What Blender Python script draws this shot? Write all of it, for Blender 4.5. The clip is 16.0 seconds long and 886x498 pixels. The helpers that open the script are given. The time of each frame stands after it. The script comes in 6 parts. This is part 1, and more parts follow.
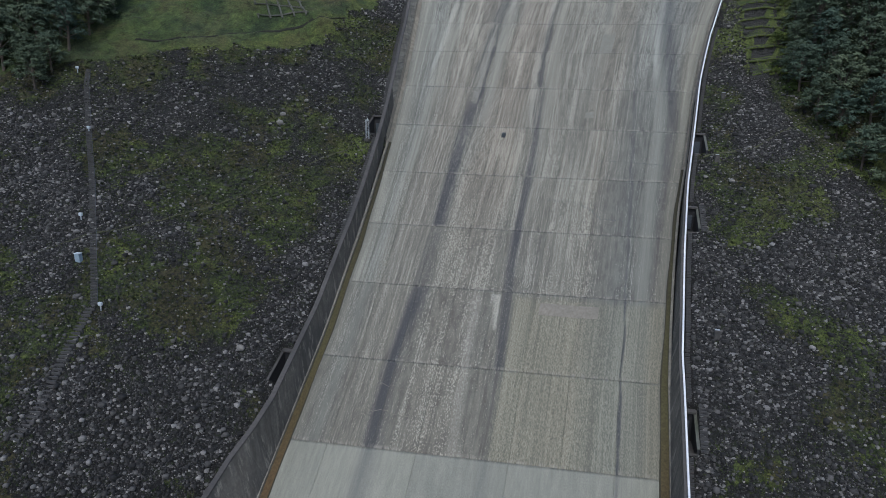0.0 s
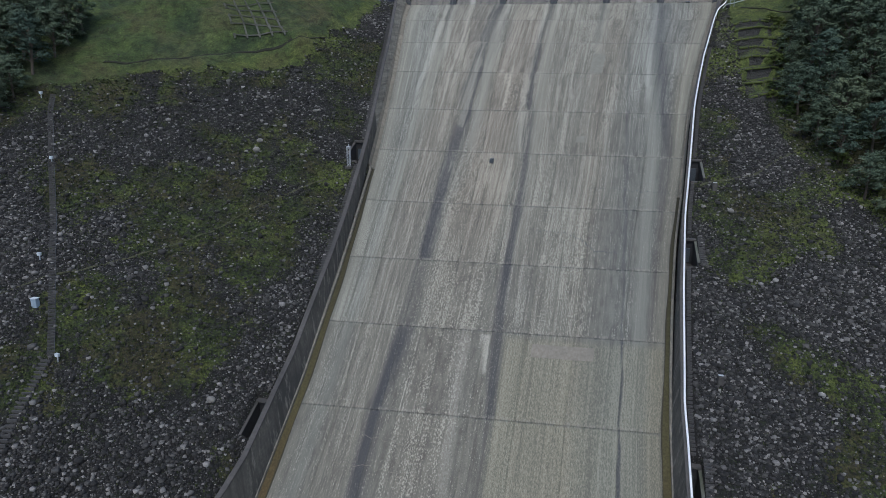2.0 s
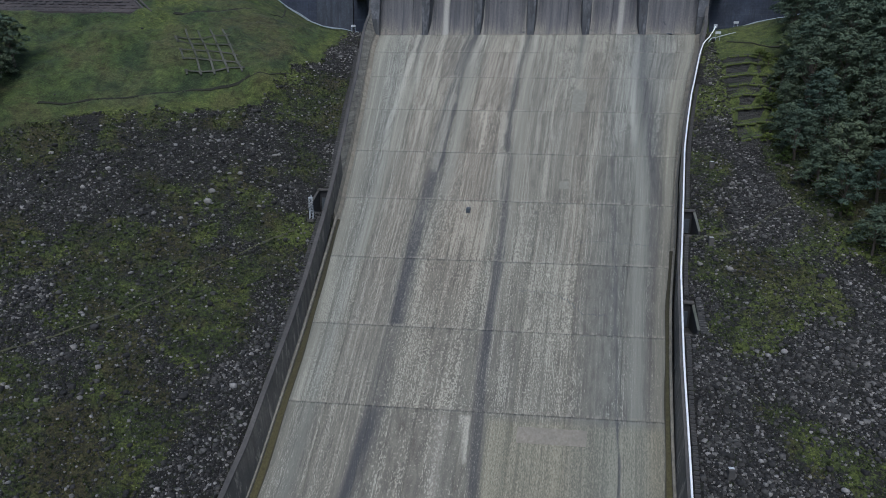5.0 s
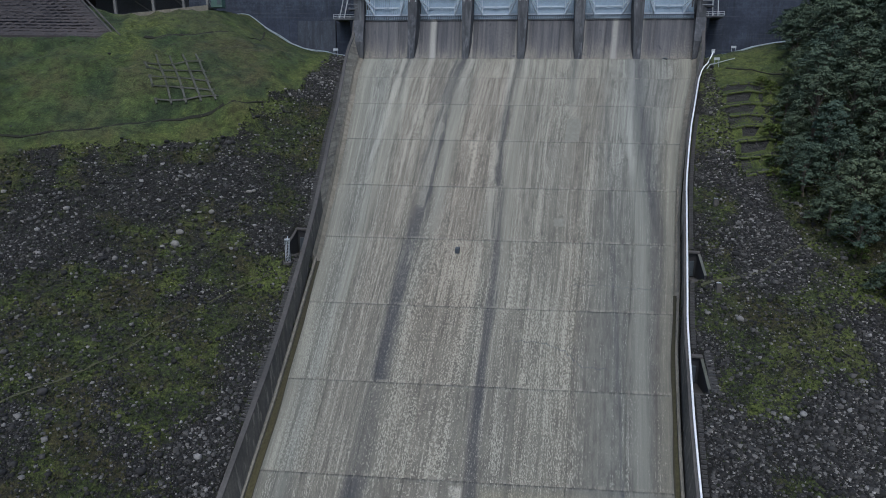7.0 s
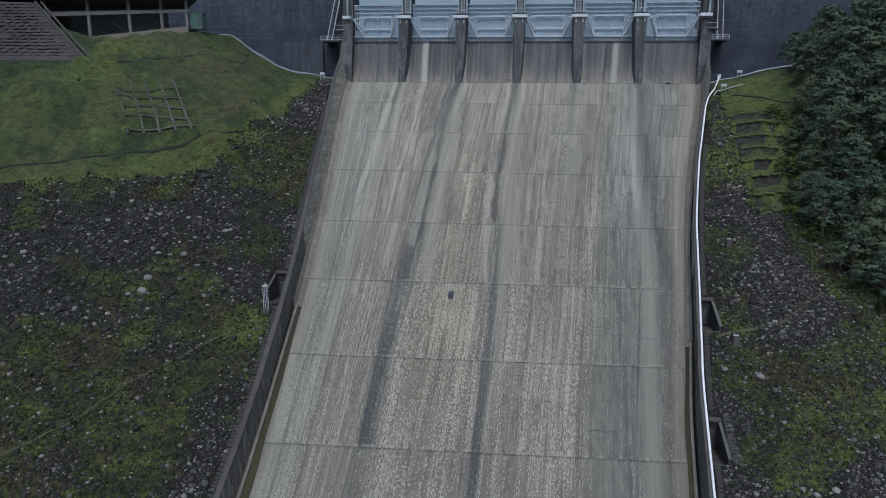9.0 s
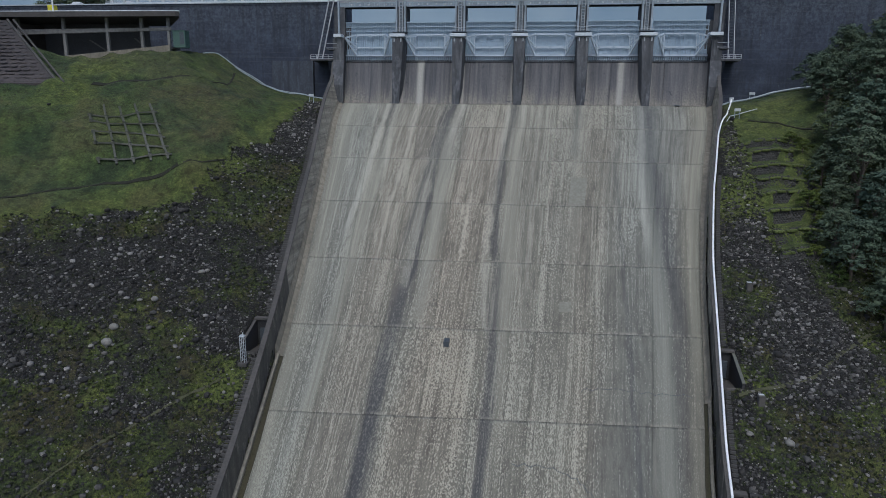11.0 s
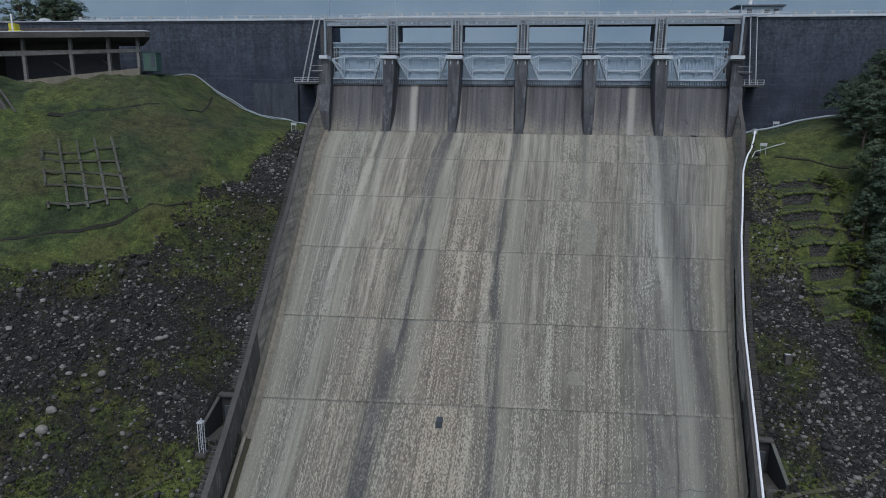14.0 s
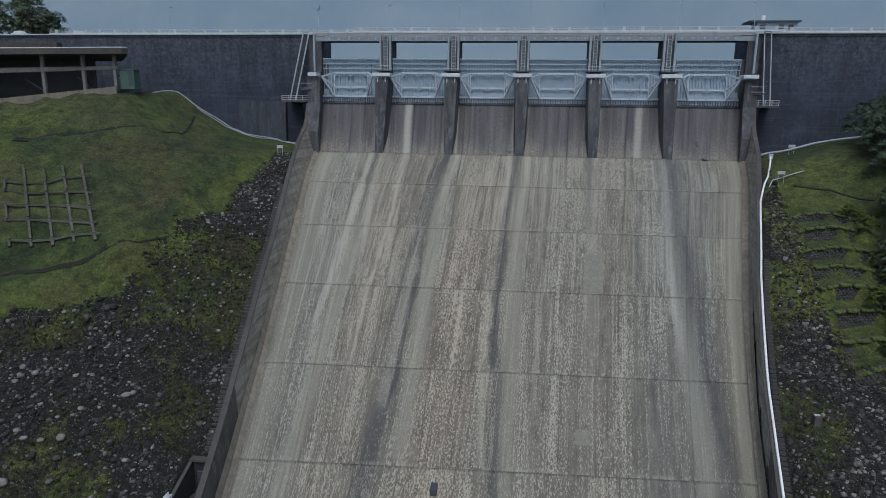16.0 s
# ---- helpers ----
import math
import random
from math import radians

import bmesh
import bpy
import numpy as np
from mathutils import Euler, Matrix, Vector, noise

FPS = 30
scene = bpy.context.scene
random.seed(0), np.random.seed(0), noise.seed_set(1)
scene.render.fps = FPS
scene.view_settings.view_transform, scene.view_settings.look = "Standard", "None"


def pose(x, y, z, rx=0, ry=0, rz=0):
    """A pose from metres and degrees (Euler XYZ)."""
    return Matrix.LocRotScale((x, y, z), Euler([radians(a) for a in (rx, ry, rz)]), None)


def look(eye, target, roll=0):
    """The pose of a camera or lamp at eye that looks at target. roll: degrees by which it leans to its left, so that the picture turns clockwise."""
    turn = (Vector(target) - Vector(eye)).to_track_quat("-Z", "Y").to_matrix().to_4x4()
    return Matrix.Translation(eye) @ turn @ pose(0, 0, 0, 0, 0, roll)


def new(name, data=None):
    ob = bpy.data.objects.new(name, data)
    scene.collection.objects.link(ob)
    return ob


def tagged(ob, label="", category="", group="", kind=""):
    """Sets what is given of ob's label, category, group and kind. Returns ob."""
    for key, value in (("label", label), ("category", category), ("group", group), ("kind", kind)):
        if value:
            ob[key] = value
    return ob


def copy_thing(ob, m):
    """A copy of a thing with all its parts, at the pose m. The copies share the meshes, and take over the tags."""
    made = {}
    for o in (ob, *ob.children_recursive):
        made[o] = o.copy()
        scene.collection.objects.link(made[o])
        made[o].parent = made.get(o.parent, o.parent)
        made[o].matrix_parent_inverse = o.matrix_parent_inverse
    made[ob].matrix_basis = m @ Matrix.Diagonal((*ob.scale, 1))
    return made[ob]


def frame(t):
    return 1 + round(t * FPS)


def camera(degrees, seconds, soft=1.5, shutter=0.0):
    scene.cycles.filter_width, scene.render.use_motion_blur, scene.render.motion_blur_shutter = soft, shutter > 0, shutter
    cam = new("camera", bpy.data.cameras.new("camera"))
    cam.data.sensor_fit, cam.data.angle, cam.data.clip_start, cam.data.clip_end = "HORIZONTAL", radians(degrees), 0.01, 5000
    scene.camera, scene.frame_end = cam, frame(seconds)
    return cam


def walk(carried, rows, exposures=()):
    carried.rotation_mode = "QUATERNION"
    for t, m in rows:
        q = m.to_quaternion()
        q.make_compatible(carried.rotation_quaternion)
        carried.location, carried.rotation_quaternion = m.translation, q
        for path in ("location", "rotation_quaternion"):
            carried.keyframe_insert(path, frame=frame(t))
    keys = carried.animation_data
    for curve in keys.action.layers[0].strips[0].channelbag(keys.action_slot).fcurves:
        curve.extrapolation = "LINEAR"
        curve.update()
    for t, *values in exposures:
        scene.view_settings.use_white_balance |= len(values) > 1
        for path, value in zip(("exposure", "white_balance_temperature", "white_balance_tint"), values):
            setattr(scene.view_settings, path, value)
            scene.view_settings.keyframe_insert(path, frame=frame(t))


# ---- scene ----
PATH = [
    (0.0, (12.41, -220.95, -21.50), (-9.35, -127.88, -50.92), 0.78),
    (0.5, (12.14, -219.04, -20.68), (-9.39, -125.84, -49.83), 0.71),
    (1.0, (11.81, -217.04, -19.85), (-9.34, -123.67, -48.73), 0.66),
    (1.5, (11.44, -214.95, -19.01), (-9.22, -121.38, -47.62), 0.62),
    (2.0, (11.04, -212.78, -18.16), (-9.05, -119.01, -46.49), 0.59),
    (2.5, (10.62, -210.55, -17.30), (-8.85, -116.55, -45.32), 0.57),
    (3.0, (10.18, -208.25, -16.43), (-8.64, -114.02, -44.12), 0.55),
    (3.5, (9.73, -205.90, -15.55), (-8.44, -111.45, -42.88), 0.54),
    (4.0, (9.27, -203.51, -14.66), (-8.26, -108.82, -41.62), 0.53),
    (4.5, (8.82, -201.08, -13.76), (-8.09, -106.16, -40.32), 0.53),
    (5.0, (8.38, -198.61, -12.85), (-7.96, -103.48, -38.99), 0.53),
    (5.5, (7.94, -196.11, -11.94), (-7.87, -100.77, -37.64), 0.54),
    (6.0, (7.52, -193.58, -11.02), (-7.81, -98.05, -36.28), 0.54),
    (6.5, (7.12, -191.04, -10.09), (-7.80, -95.32, -34.90), 0.55),
    (7.0, (6.73, -188.47, -9.16), (-7.82, -92.58, -33.52), 0.56),
    (7.5, (6.37, -185.89, -8.23), (-7.88, -89.84, -32.15), 0.57),
    (8.0, (6.03, -183.30, -7.29), (-7.97, -87.11, -30.78), 0.58),
    (8.5, (5.71, -180.70, -6.36), (-8.10, -84.38, -29.44), 0.59),
    (9.0, (5.41, -178.09, -5.42), (-8.25, -81.66, -28.12), 0.60),
    (9.5, (5.13, -175.48, -4.47), (-8.42, -78.95, -26.83), 0.61),
    (10.0, (4.87, -172.86, -3.52), (-8.61, -76.26, -25.57), 0.63),
    (10.5, (4.63, -170.25, -2.57), (-8.80, -73.58, -24.36), 0.64),
    (11.0, (4.41, -167.64, -1.62), (-9.00, -70.92, -23.17), 0.65),
    (11.5, (4.20, -165.05, -0.66), (-9.21, -68.28, -22.03), 0.66),
    (12.0, (3.99, -162.46, 0.32), (-9.41, -65.67, -20.92), 0.67),
    (12.5, (3.79, -159.90, 1.30), (-9.60, -63.08, -19.84), 0.68),
    (13.0, (3.59, -157.35, 2.30), (-9.78, -60.52, -18.79), 0.70),
    (13.5, (3.38, -154.83, 3.32), (-9.95, -57.98, -17.74), 0.71),
    (14.0, (3.16, -152.34, 4.37), (-10.11, -55.49, -16.69), 0.73),
    (14.5, (2.92, -149.89, 5.45), (-10.27, -53.03, -15.62), 0.74),
    (15.0, (2.66, -147.49, 6.56), (-10.42, -50.61, -14.51), 0.76),
    (15.5, (2.37, -145.14, 7.73), (-10.58, -48.24, -13.33), 0.78),
    (16.0, (2.03, -142.85, 8.94), (-10.76, -45.92, -12.06), 0.81),
]
cam = camera(70.3, 16.0, soft=0.9)
walk(cam, [(t, look(eye, target, roll)) for t, eye, target, roll in PATH], [(0.0, 0.41, 5690.0, 8.0), (4.0, 0.41, 5690.0, 8.0), (8.0, 0.34, 5720.0, 8.0), (12.5, 0.24, 5840.0, 8.0), (16.0, 0.17, 5915.0, 8.0)])

# ---- light: an overcast day ----
world = bpy.data.worlds.new("overcast_sky")
scene.world = world
world.use_nodes = True
wn = world.node_tree.nodes
sky = wn.new("ShaderNodeTexSky")
sky.sky_type = "NISHITA"
sky.sun_disc = False
sky.sun_elevation, sky.sun_rotation = radians(55), radians(176)
sky.air_density, sky.dust_density, sky.ozone_density = 1.0, 4.0, 2.0
wn["Background"].inputs["Strength"].default_value = 0.1
world.node_tree.links.new(sky.outputs[0], wn["Background"].inputs[0])
sun_data = bpy.data.lights.new("sun", "SUN")
sun_data.energy, sun_data.angle, sun_data.color = 0.9, radians(25), (1.0, 0.97, 0.93)
sun = new("sun", sun_data)
sun.matrix_world = look((12, -165, 240), (0, 0, 0))

# ---- materials ----
def mat(name, rough=0.85, metal=0.0):
    m = bpy.data.materials.new(name)
    m.use_nodes = True
    b = m.node_tree.nodes["Principled BSDF"]
    b.inputs["Roughness"].default_value, b.inputs["Metallic"].default_value = rough, metal
    return m


class Net:
    """Short ways to write node trees."""

    def __init__(self, m):
        self.t, self.n, self.l = m.node_tree, m.node_tree.nodes, m.node_tree.links
        self.bsdf = self.n["Principled BSDF"]

    def node(self, kind, **sets):
        nd = self.n.new(kind)
        for k, v in sets.items():
            if k == "blend_type":
                nd.blend_type = v
            elif k == "operation":
                nd.operation = v
            elif k == "data_type":
                nd.data_type = v
        return nd

    def link(self, a, b):
        self.l.new(a, b)

    def coords(self, kind="Object"):
        return self.node("ShaderNodeTexCoord").outputs[kind]

    def position(self):
        return self.node("ShaderNodeNewGeometry").outputs["Position"]

    def scaled(self, src, x, y, z):
        nd = self.node("ShaderNodeMapping")
        nd.inputs["Scale"].default_value = (x, y, z)
        self.link(src, nd.inputs["Vector"])
        return nd.outputs[0]

    def noise(self, src, scale, detail=4.0, rough=0.55, distort=0.0):
        nd = self.node("ShaderNodeTexNoise")
        nd.inputs["Scale"].default_value, nd.inputs["Detail"].default_value = scale, detail
        nd.inputs["Roughness"].default_value, nd.inputs["Distortion"].default_value = rough, distort
        if src is not None:
            self.link(src, nd.inputs["Vector"])
        return nd.outputs["Fac"]

    def ramp(self, fac, stops, smooth=False):
        nd = self.node("ShaderNodeValToRGB")
        cr = nd.color_ramp
        if smooth:
            cr.interpolation = "EASE"
        while len(cr.elements) < len(stops):
            cr.elements.new(0.5)
        for e, (p, c) in zip(cr.elements, stops):
            e.position = p
            e.color = (c, c, c, 1) if isinstance(c, (int, float)) else (*c, 1)
        self.link(fac, nd.inputs[0])
        return nd.outputs[0]

    def mix(self, fac, a, b, how="MIX"):
        nd = self.node("ShaderNodeMix", data_type="RGBA", blend_type=how)
        for src, k in ((fac, 0), (a, 6), (b, 7)):
            if isinstance(src, (int, float)):
                nd.inputs[k].default_value = src if k == 0 else (src, src, src, 1)
            elif isinstance(src, tuple):
                nd.inputs[k].default_value = (*src, 1)
            else:
                self.link(src, nd.inputs[k])
        return nd.outputs[2]

    def math(self, op, a, b=0.0):
        nd = self.node("ShaderNodeMath", operation=op)
        for i, v in enumerate((a, b)):
            if isinstance(v, (int, float)):
                nd.inputs[i].default_value = v
            else:
                self.link(v, nd.inputs[i])
        return nd.outputs[0]

    def bump(self, height, strength=0.4, distance=0.1):
        nd = self.node("ShaderNodeBump")
        nd.inputs["Strength"].default_value, nd.inputs["Distance"].default_value = strength, distance
        self.link(height, nd.inputs["Height"])
        self.link(nd.outputs[0], self.bsdf.inputs["Normal"])

    def colour(self, c):
        if isinstance(c, tuple):
            self.bsdf.inputs["Base Color"].default_value = (*c, 1)
        else:
            self.link(c, self.bsdf.inputs["Base Color"])


def plain(name, c, rough=0.7, metal=0.0, vary=0.25, scale=1.5, dirt=(0.05, 0.045, 0.04), worn=0.35):
    """Painted or plain stuff with blotches of dirt and a fine grain."""
    m = mat(name, rough, metal)
    k = Net(m)
    p = k.coords()
    big = k.noise(p, scale * 0.25, 5, 0.6)
    fine = k.noise(p, scale * 4, 3)
    c1 = k.mix(k.ramp(fine, [(0.3, 0.0), (0.7, 1.0)]), tuple(v * (1 - vary) for v in c), tuple(min(1, v * (1 + vary)) for v in c))
    k.colour(k.mix(k.ramp(big, [(0.5, 0.0), (0.8, worn)]), c1, dirt))
    k.bump(fine, 0.2, 0.02)
    return m


def concrete(name, c, stain=(0.03, 0.032, 0.036), amount=0.8, streak=0.5, lime=0.0):
    """Weathered cast concrete with stains that run down it."""
    m = mat(name, 0.9)
    k = Net(m)
    p = k.position()
    run = k.noise(k.scaled(p, 0.9, 0.9, 0.06), 1.0, 5, 0.6)
    big = k.noise(p, 0.09, 5, 0.65)
    fine = k.noise(p, 2.2, 4, 0.6)
    base = k.mix(k.ramp(fine, [(0.3, 0.0), (0.7, 1.0)]), tuple(v * 0.78 for v in c), tuple(v * 1.2 for v in c))
    base = k.mix(k.ramp(run, [(0.42, 0.0), (0.66, streak)]), base, tuple(v * 0.45 for v in c))
    c2 = k.mix(k.ramp(big, [(0.38, 0.0), (0.62, amount)]), base, stain)
    if lime:
        wash = k.noise(k.scaled(p, 0.7, 0.7, 0.16), 1.0, 6, 0.72)
        c2 = k.mix(k.ramp(wash, [(0.54, 0.0), (0.66, lime)]), c2, tuple(min(0.45, v * 1.9) for v in c))
    k.colour(c2)
    k.bump(fine, 0.35, 0.05)
    return m


def chute_material(name, fresh=False):
    """Worn spillway concrete. UVMap: flow lines 0 to 93 and metres along the flow; Slab: 0 to 1 across and along each slab.
    stain: dark wakes, lime threads, smooth lanes; cast: rust, slate, tan; skin: how much of the old surface is left."""
    m = mat(name, 0.88)
    k = Net(m)
    uv = k.node("ShaderNodeUVMap").outputs[0]
    rnd = k.node("ShaderNodeObjectInfo").outputs["Random"]

    def layer(name_):
        att, ss = k.node("ShaderNodeVertexColor"), k.node("ShaderNodeSeparateColor")
        att.layer_name = name_
        k.link(att.outputs[0], ss.inputs[0])
        return ss.outputs[0], ss.outputs[1], ss.outputs[2]

    wakes, limes, lanes = layer("stain")
    rust, slate, tan = layer("cast")
    skin_left, near, side = layer("skin")
    # each pour has a grain of its own
    shift, add = k.node("ShaderNodeCombineXYZ"), k.node("ShaderNodeVectorMath", operation="ADD")
    k.link(k.math("MULTIPLY", rnd, 40.0), shift.inputs[2])
    k.link(uv, add.inputs[0])
    k.link(shift.outputs[0], add.inputs[1])
    pour = add.outputs[0]

    def centred(v, by):
        return k.math("MULTIPLY", k.math("SUBTRACT", v, 0.5), by)

    def total(*vs):
        out = vs[0]
        for v in vs[1:]:
            out = k.math("ADD", out, v)
        return out

    thread = k.noise(k.scaled(pour, 2.6, 0.035, 1), 1.0, 5, 0.72)
    lines = k.noise(k.scaled(uv, 1.0, 0.03, 1), 1.1, 7, 0.74)
    fleck = k.noise(k.scaled(pour, 1.0, 0.58, 1), 4.6, 5, 0.70)
    blot = k.noise(k.scaled(pour, 1.0, 0.30, 1), 0.9, 5, 0.7)
    fine = k.noise(k.scaled(uv, 1.0, 0.7, 1), 6.0, 5, 0.75)
    if fresh:
        c = k.mix(k.ramp(total(blot, centred(lines, 0.7), centred(rnd, 0.15)), [(0.3, 0.0), (0.7, 1.0)]), (0.185, 0.187, 0.158), (0.242, 0.242, 0.204))
    else:
        # coarse ground where the skin has gone, flecks of skin that is left
        column = k.noise(k.scaled(uv, 0.55, 0.014, 1), 1.0, 4, 0.6)
        wide = k.noise(k.scaled(pour, 1.0, 0.2, 1), 0.22, 4, 0.62)
        c = k.mix(k.ramp(total(blot, centred(thread, 0.45)), [(0.34, 0.0), (0.64, 1.0)]), (0.096, 0.091, 0.077), (0.160, 0.153, 0.128))
        v = total(fleck, centred(thread, 0.40), centred(column, 0.24), centred(wide, 0.30), centred(rnd, 0.04), centred(skin_left, 0.75))
        pale = k.mix(k.ramp(total(fine, centred(column, 0.6)), [(0.3, 0.0), (0.7, 1.0)]), (0.225, 0.220, 0.182), (0.35, 0.342, 0.288))
        c = k.mix(k.ramp(v, [(0.488, 0.0), (0.512, 0.55), (0.535, 1.0)]), c, pale)
        skin = k.mix(k.ramp(total(lines, centred(thread, 0.6)), [(0.32, 0.0), (0.68, 1.0)]), (0.180, 0.178, 0.149), (0.262, 0.257, 0.214))
        c = k.mix(k.math("MULTIPLY", lanes, k.ramp(total(blot, centred(thread, 0.5)), [(0.34, 0.96), (0.62, 0.6)])), c, skin)
        sand = k.mix(k.ramp(total(fleck, centred(column, 0.5), centred(thread, 0.35)), [(0.40, 0.0), (0.60, 1.0)]), (0.118, 0.112, 0.085), (0.238, 0.227, 0.172))
        c = k.mix(k.math("MULTIPLY", tan, 0.86), c, sand)
    c = k.mix(k.math("MULTIPLY", limes, k.ramp(total(fleck, centred(lines, 0.5)), [(0.38, 0.35), (0.52, 1.0)])), c, (0.34, 0.33, 0.282))
    worn = k.ramp(total(fleck, centred(lines, 0.5), centred(thread, 0.4)), [(0.48, 1.0), (0.60, 0.84), (0.70, 0.5)])
    c = k.mix(k.math("MULTIPLY", wakes, worn), c, (0.115, 0.116, 0.112) if fresh else (0.046, 0.047, 0.052))
    c = k.mix(rust, c, k.mix(1.0, c, (1.06, 0.965, 0.92), "MULTIPLY"))
    c = k.mix(slate, c, k.mix(1.0, c, (0.93, 0.98, 1.04), "MULTIPLY"))
    # lime and grime along the joints
    c = k.mix(k.math("MULTIPLY", near, k.ramp(blot, [(0.46, 0.0), (0.6, 0.55)])), c, (0.30, 0.29, 0.25))
    c = k.mix(k.math("MULTIPLY", side, k.ramp(blot, [(0.34, 0.12), (0.46, 0.0)])), c, (0.10, 0.098, 0.092))
    c = k.mix(1.0, c, k.ramp(rnd, [(0.0, (0.975, 0.977, 0.98)), (0.5, (1.0, 1.0, 0.99)), (1.0, (1.02, 1.018, 1.005))]), "MULTIPLY")
    c = k.mix(1.0, c, (1.06, 1.055, 1.02), "MULTIPLY")
    c = k.mix(0.5, c, k.ramp(fine, [(0.30, 0.55), (0.70, 1.42)]), "MULTIPLY")
    k.colour(c)
    k.bump(k.math("ADD", fleck, fine), 0.5, 0.06)
    return m


def ogee_material():
    """Dark stained crest concrete with runs of lime below two gates."""
    m = mat("dark_wet_concrete", 0.85)
    k = Net(m)
    uv = k.node("ShaderNodeUVMap").outputs[0]
    sep = k.node("ShaderNodeSeparateXYZ")
    k.link(uv, sep.inputs[0])
    jag = k.noise(k.scaled(uv, 0.5, 0.3, 1), 1.0, 3)
    across = k.math("ADD", k.math("DIVIDE", sep.outputs[0], 93.0), k.math("MULTIPLY", k.math("SUBTRACT", jag, 0.5), 0.006))
    lines = k.noise(k.scaled(uv, 1.0, 0.07, 1), 0.9, 7, 0.7)
    big = k.noise(k.scaled(uv, 1.0, 0.5, 1), 0.22, 5, 0.6)
    fine = k.noise(uv, 3.0, 4, 0.65)
    st = k.math("ADD", k.math("DIVIDE", sep.outputs[1], 10.0), k.math("MULTIPLY", k.math("SUBTRACT", big, 0.5), 0.9))
    c = k.mix(k.ramp(lines, [(0.34, 0.0), (0.66, 1.0)]), (0.050, 0.052, 0.060), (0.118, 0.117, 0.120))
    # browner and paler towards the foot, where the skin has worn
    foot = k.ramp(st, [(0.0, 0.95), (0.12, 0.6), (0.30, 0.22), (0.52, 0.0)])
    c = k.mix(k.math("MULTIPLY", foot, k.ramp(k.math("ADD", lines, k.math("MULTIPLY", foot, 0.22)), [(0.38, 0.25), (0.64, 1.0)])), c, k.mix(k.ramp(fine, [(0.35, 0.0), (0.65, 1.0)]), (0.135, 0.125, 0.108), (0.225, 0.210, 0.178)))
    # dark scabs and damp runs
    scab = k.noise(k.scaled(uv, 1.0, 1.4, 1), 0.42, 6, 0.62, 0.6)
    c = k.mix(k.ramp(scab, [(0.64, 0.0), (0.67, 0.8)]), c, (0.044, 0.046, 0.054))
    damp = k.noise(k.scaled(uv, 0.8, 0.02, 1), 1.0, 4, 0.6)
    c = k.mix(k.ramp(damp, [(0.52, 0.0), (0.64, 0.6)]), c, (0.048, 0.050, 0.056))
    # lime down the sides of the piers
    stops = []
    for px in (-32, -16, 0, 16, 32):
        for e in (-1.55, 1.55):
            mid = (px + e + 46.9) / 94.5
            stops += [(mid - 0.0045, 0.0), (mid, 0.8), (mid + 0.0045, 0.0)]
    c = k.mix(k.math("MULTIPLY", k.ramp(across, stops), k.ramp(lines, [(0.40, 0.15), (0.58, 1.0)])), c, (0.27, 0.262, 0.232))
    lime = k.ramp(across, [(0.209, 0.0), (0.216, 0.9), (0.226, 0.9), (0.232, 0.0), (0.762, 0.0), (0.768, 0.75), (0.777, 0.75), (0.783, 0.0)])
    c = k.mix(k.math("MULTIPLY", lime, 0.95), c, (0.33, 0.325, 0.29))
    c = k.mix(0.5, c, k.ramp(fine, [(0.25, 0.6), (0.75, 1.35)]), "MULTIPLY")
    k.colour(c)
    k.bump(fine, 0.4, 0.05)
    return m


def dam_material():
    """Old dark dam concrete, blued for haze: lift lines, a paler weathered belt near the top, threads of lime and runs
    of damp.
    """
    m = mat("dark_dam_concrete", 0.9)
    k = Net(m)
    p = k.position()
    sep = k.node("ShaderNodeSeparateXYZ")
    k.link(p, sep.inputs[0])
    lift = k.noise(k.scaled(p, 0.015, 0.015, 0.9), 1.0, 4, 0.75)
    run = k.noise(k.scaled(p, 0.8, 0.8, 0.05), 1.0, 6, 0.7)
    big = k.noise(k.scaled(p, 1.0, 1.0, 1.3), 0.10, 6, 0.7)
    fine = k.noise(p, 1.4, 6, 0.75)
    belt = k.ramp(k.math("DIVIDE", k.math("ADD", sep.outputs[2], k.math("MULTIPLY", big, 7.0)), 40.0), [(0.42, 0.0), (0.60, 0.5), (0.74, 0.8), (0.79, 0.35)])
    # the blue in these tones is haze put into the colour
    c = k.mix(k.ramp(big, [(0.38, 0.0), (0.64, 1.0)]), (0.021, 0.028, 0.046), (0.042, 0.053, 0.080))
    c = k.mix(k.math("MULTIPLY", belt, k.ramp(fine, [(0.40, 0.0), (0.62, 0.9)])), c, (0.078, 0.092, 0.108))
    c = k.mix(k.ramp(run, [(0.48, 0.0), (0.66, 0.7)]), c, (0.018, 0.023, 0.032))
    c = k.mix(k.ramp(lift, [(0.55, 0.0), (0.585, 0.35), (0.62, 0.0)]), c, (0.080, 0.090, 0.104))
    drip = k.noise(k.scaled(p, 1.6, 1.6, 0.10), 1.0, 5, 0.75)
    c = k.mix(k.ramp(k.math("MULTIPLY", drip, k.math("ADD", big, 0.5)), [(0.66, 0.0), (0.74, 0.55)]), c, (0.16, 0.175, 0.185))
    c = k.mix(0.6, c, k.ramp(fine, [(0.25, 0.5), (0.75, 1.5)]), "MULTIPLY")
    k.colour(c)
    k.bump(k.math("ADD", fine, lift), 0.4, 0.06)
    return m


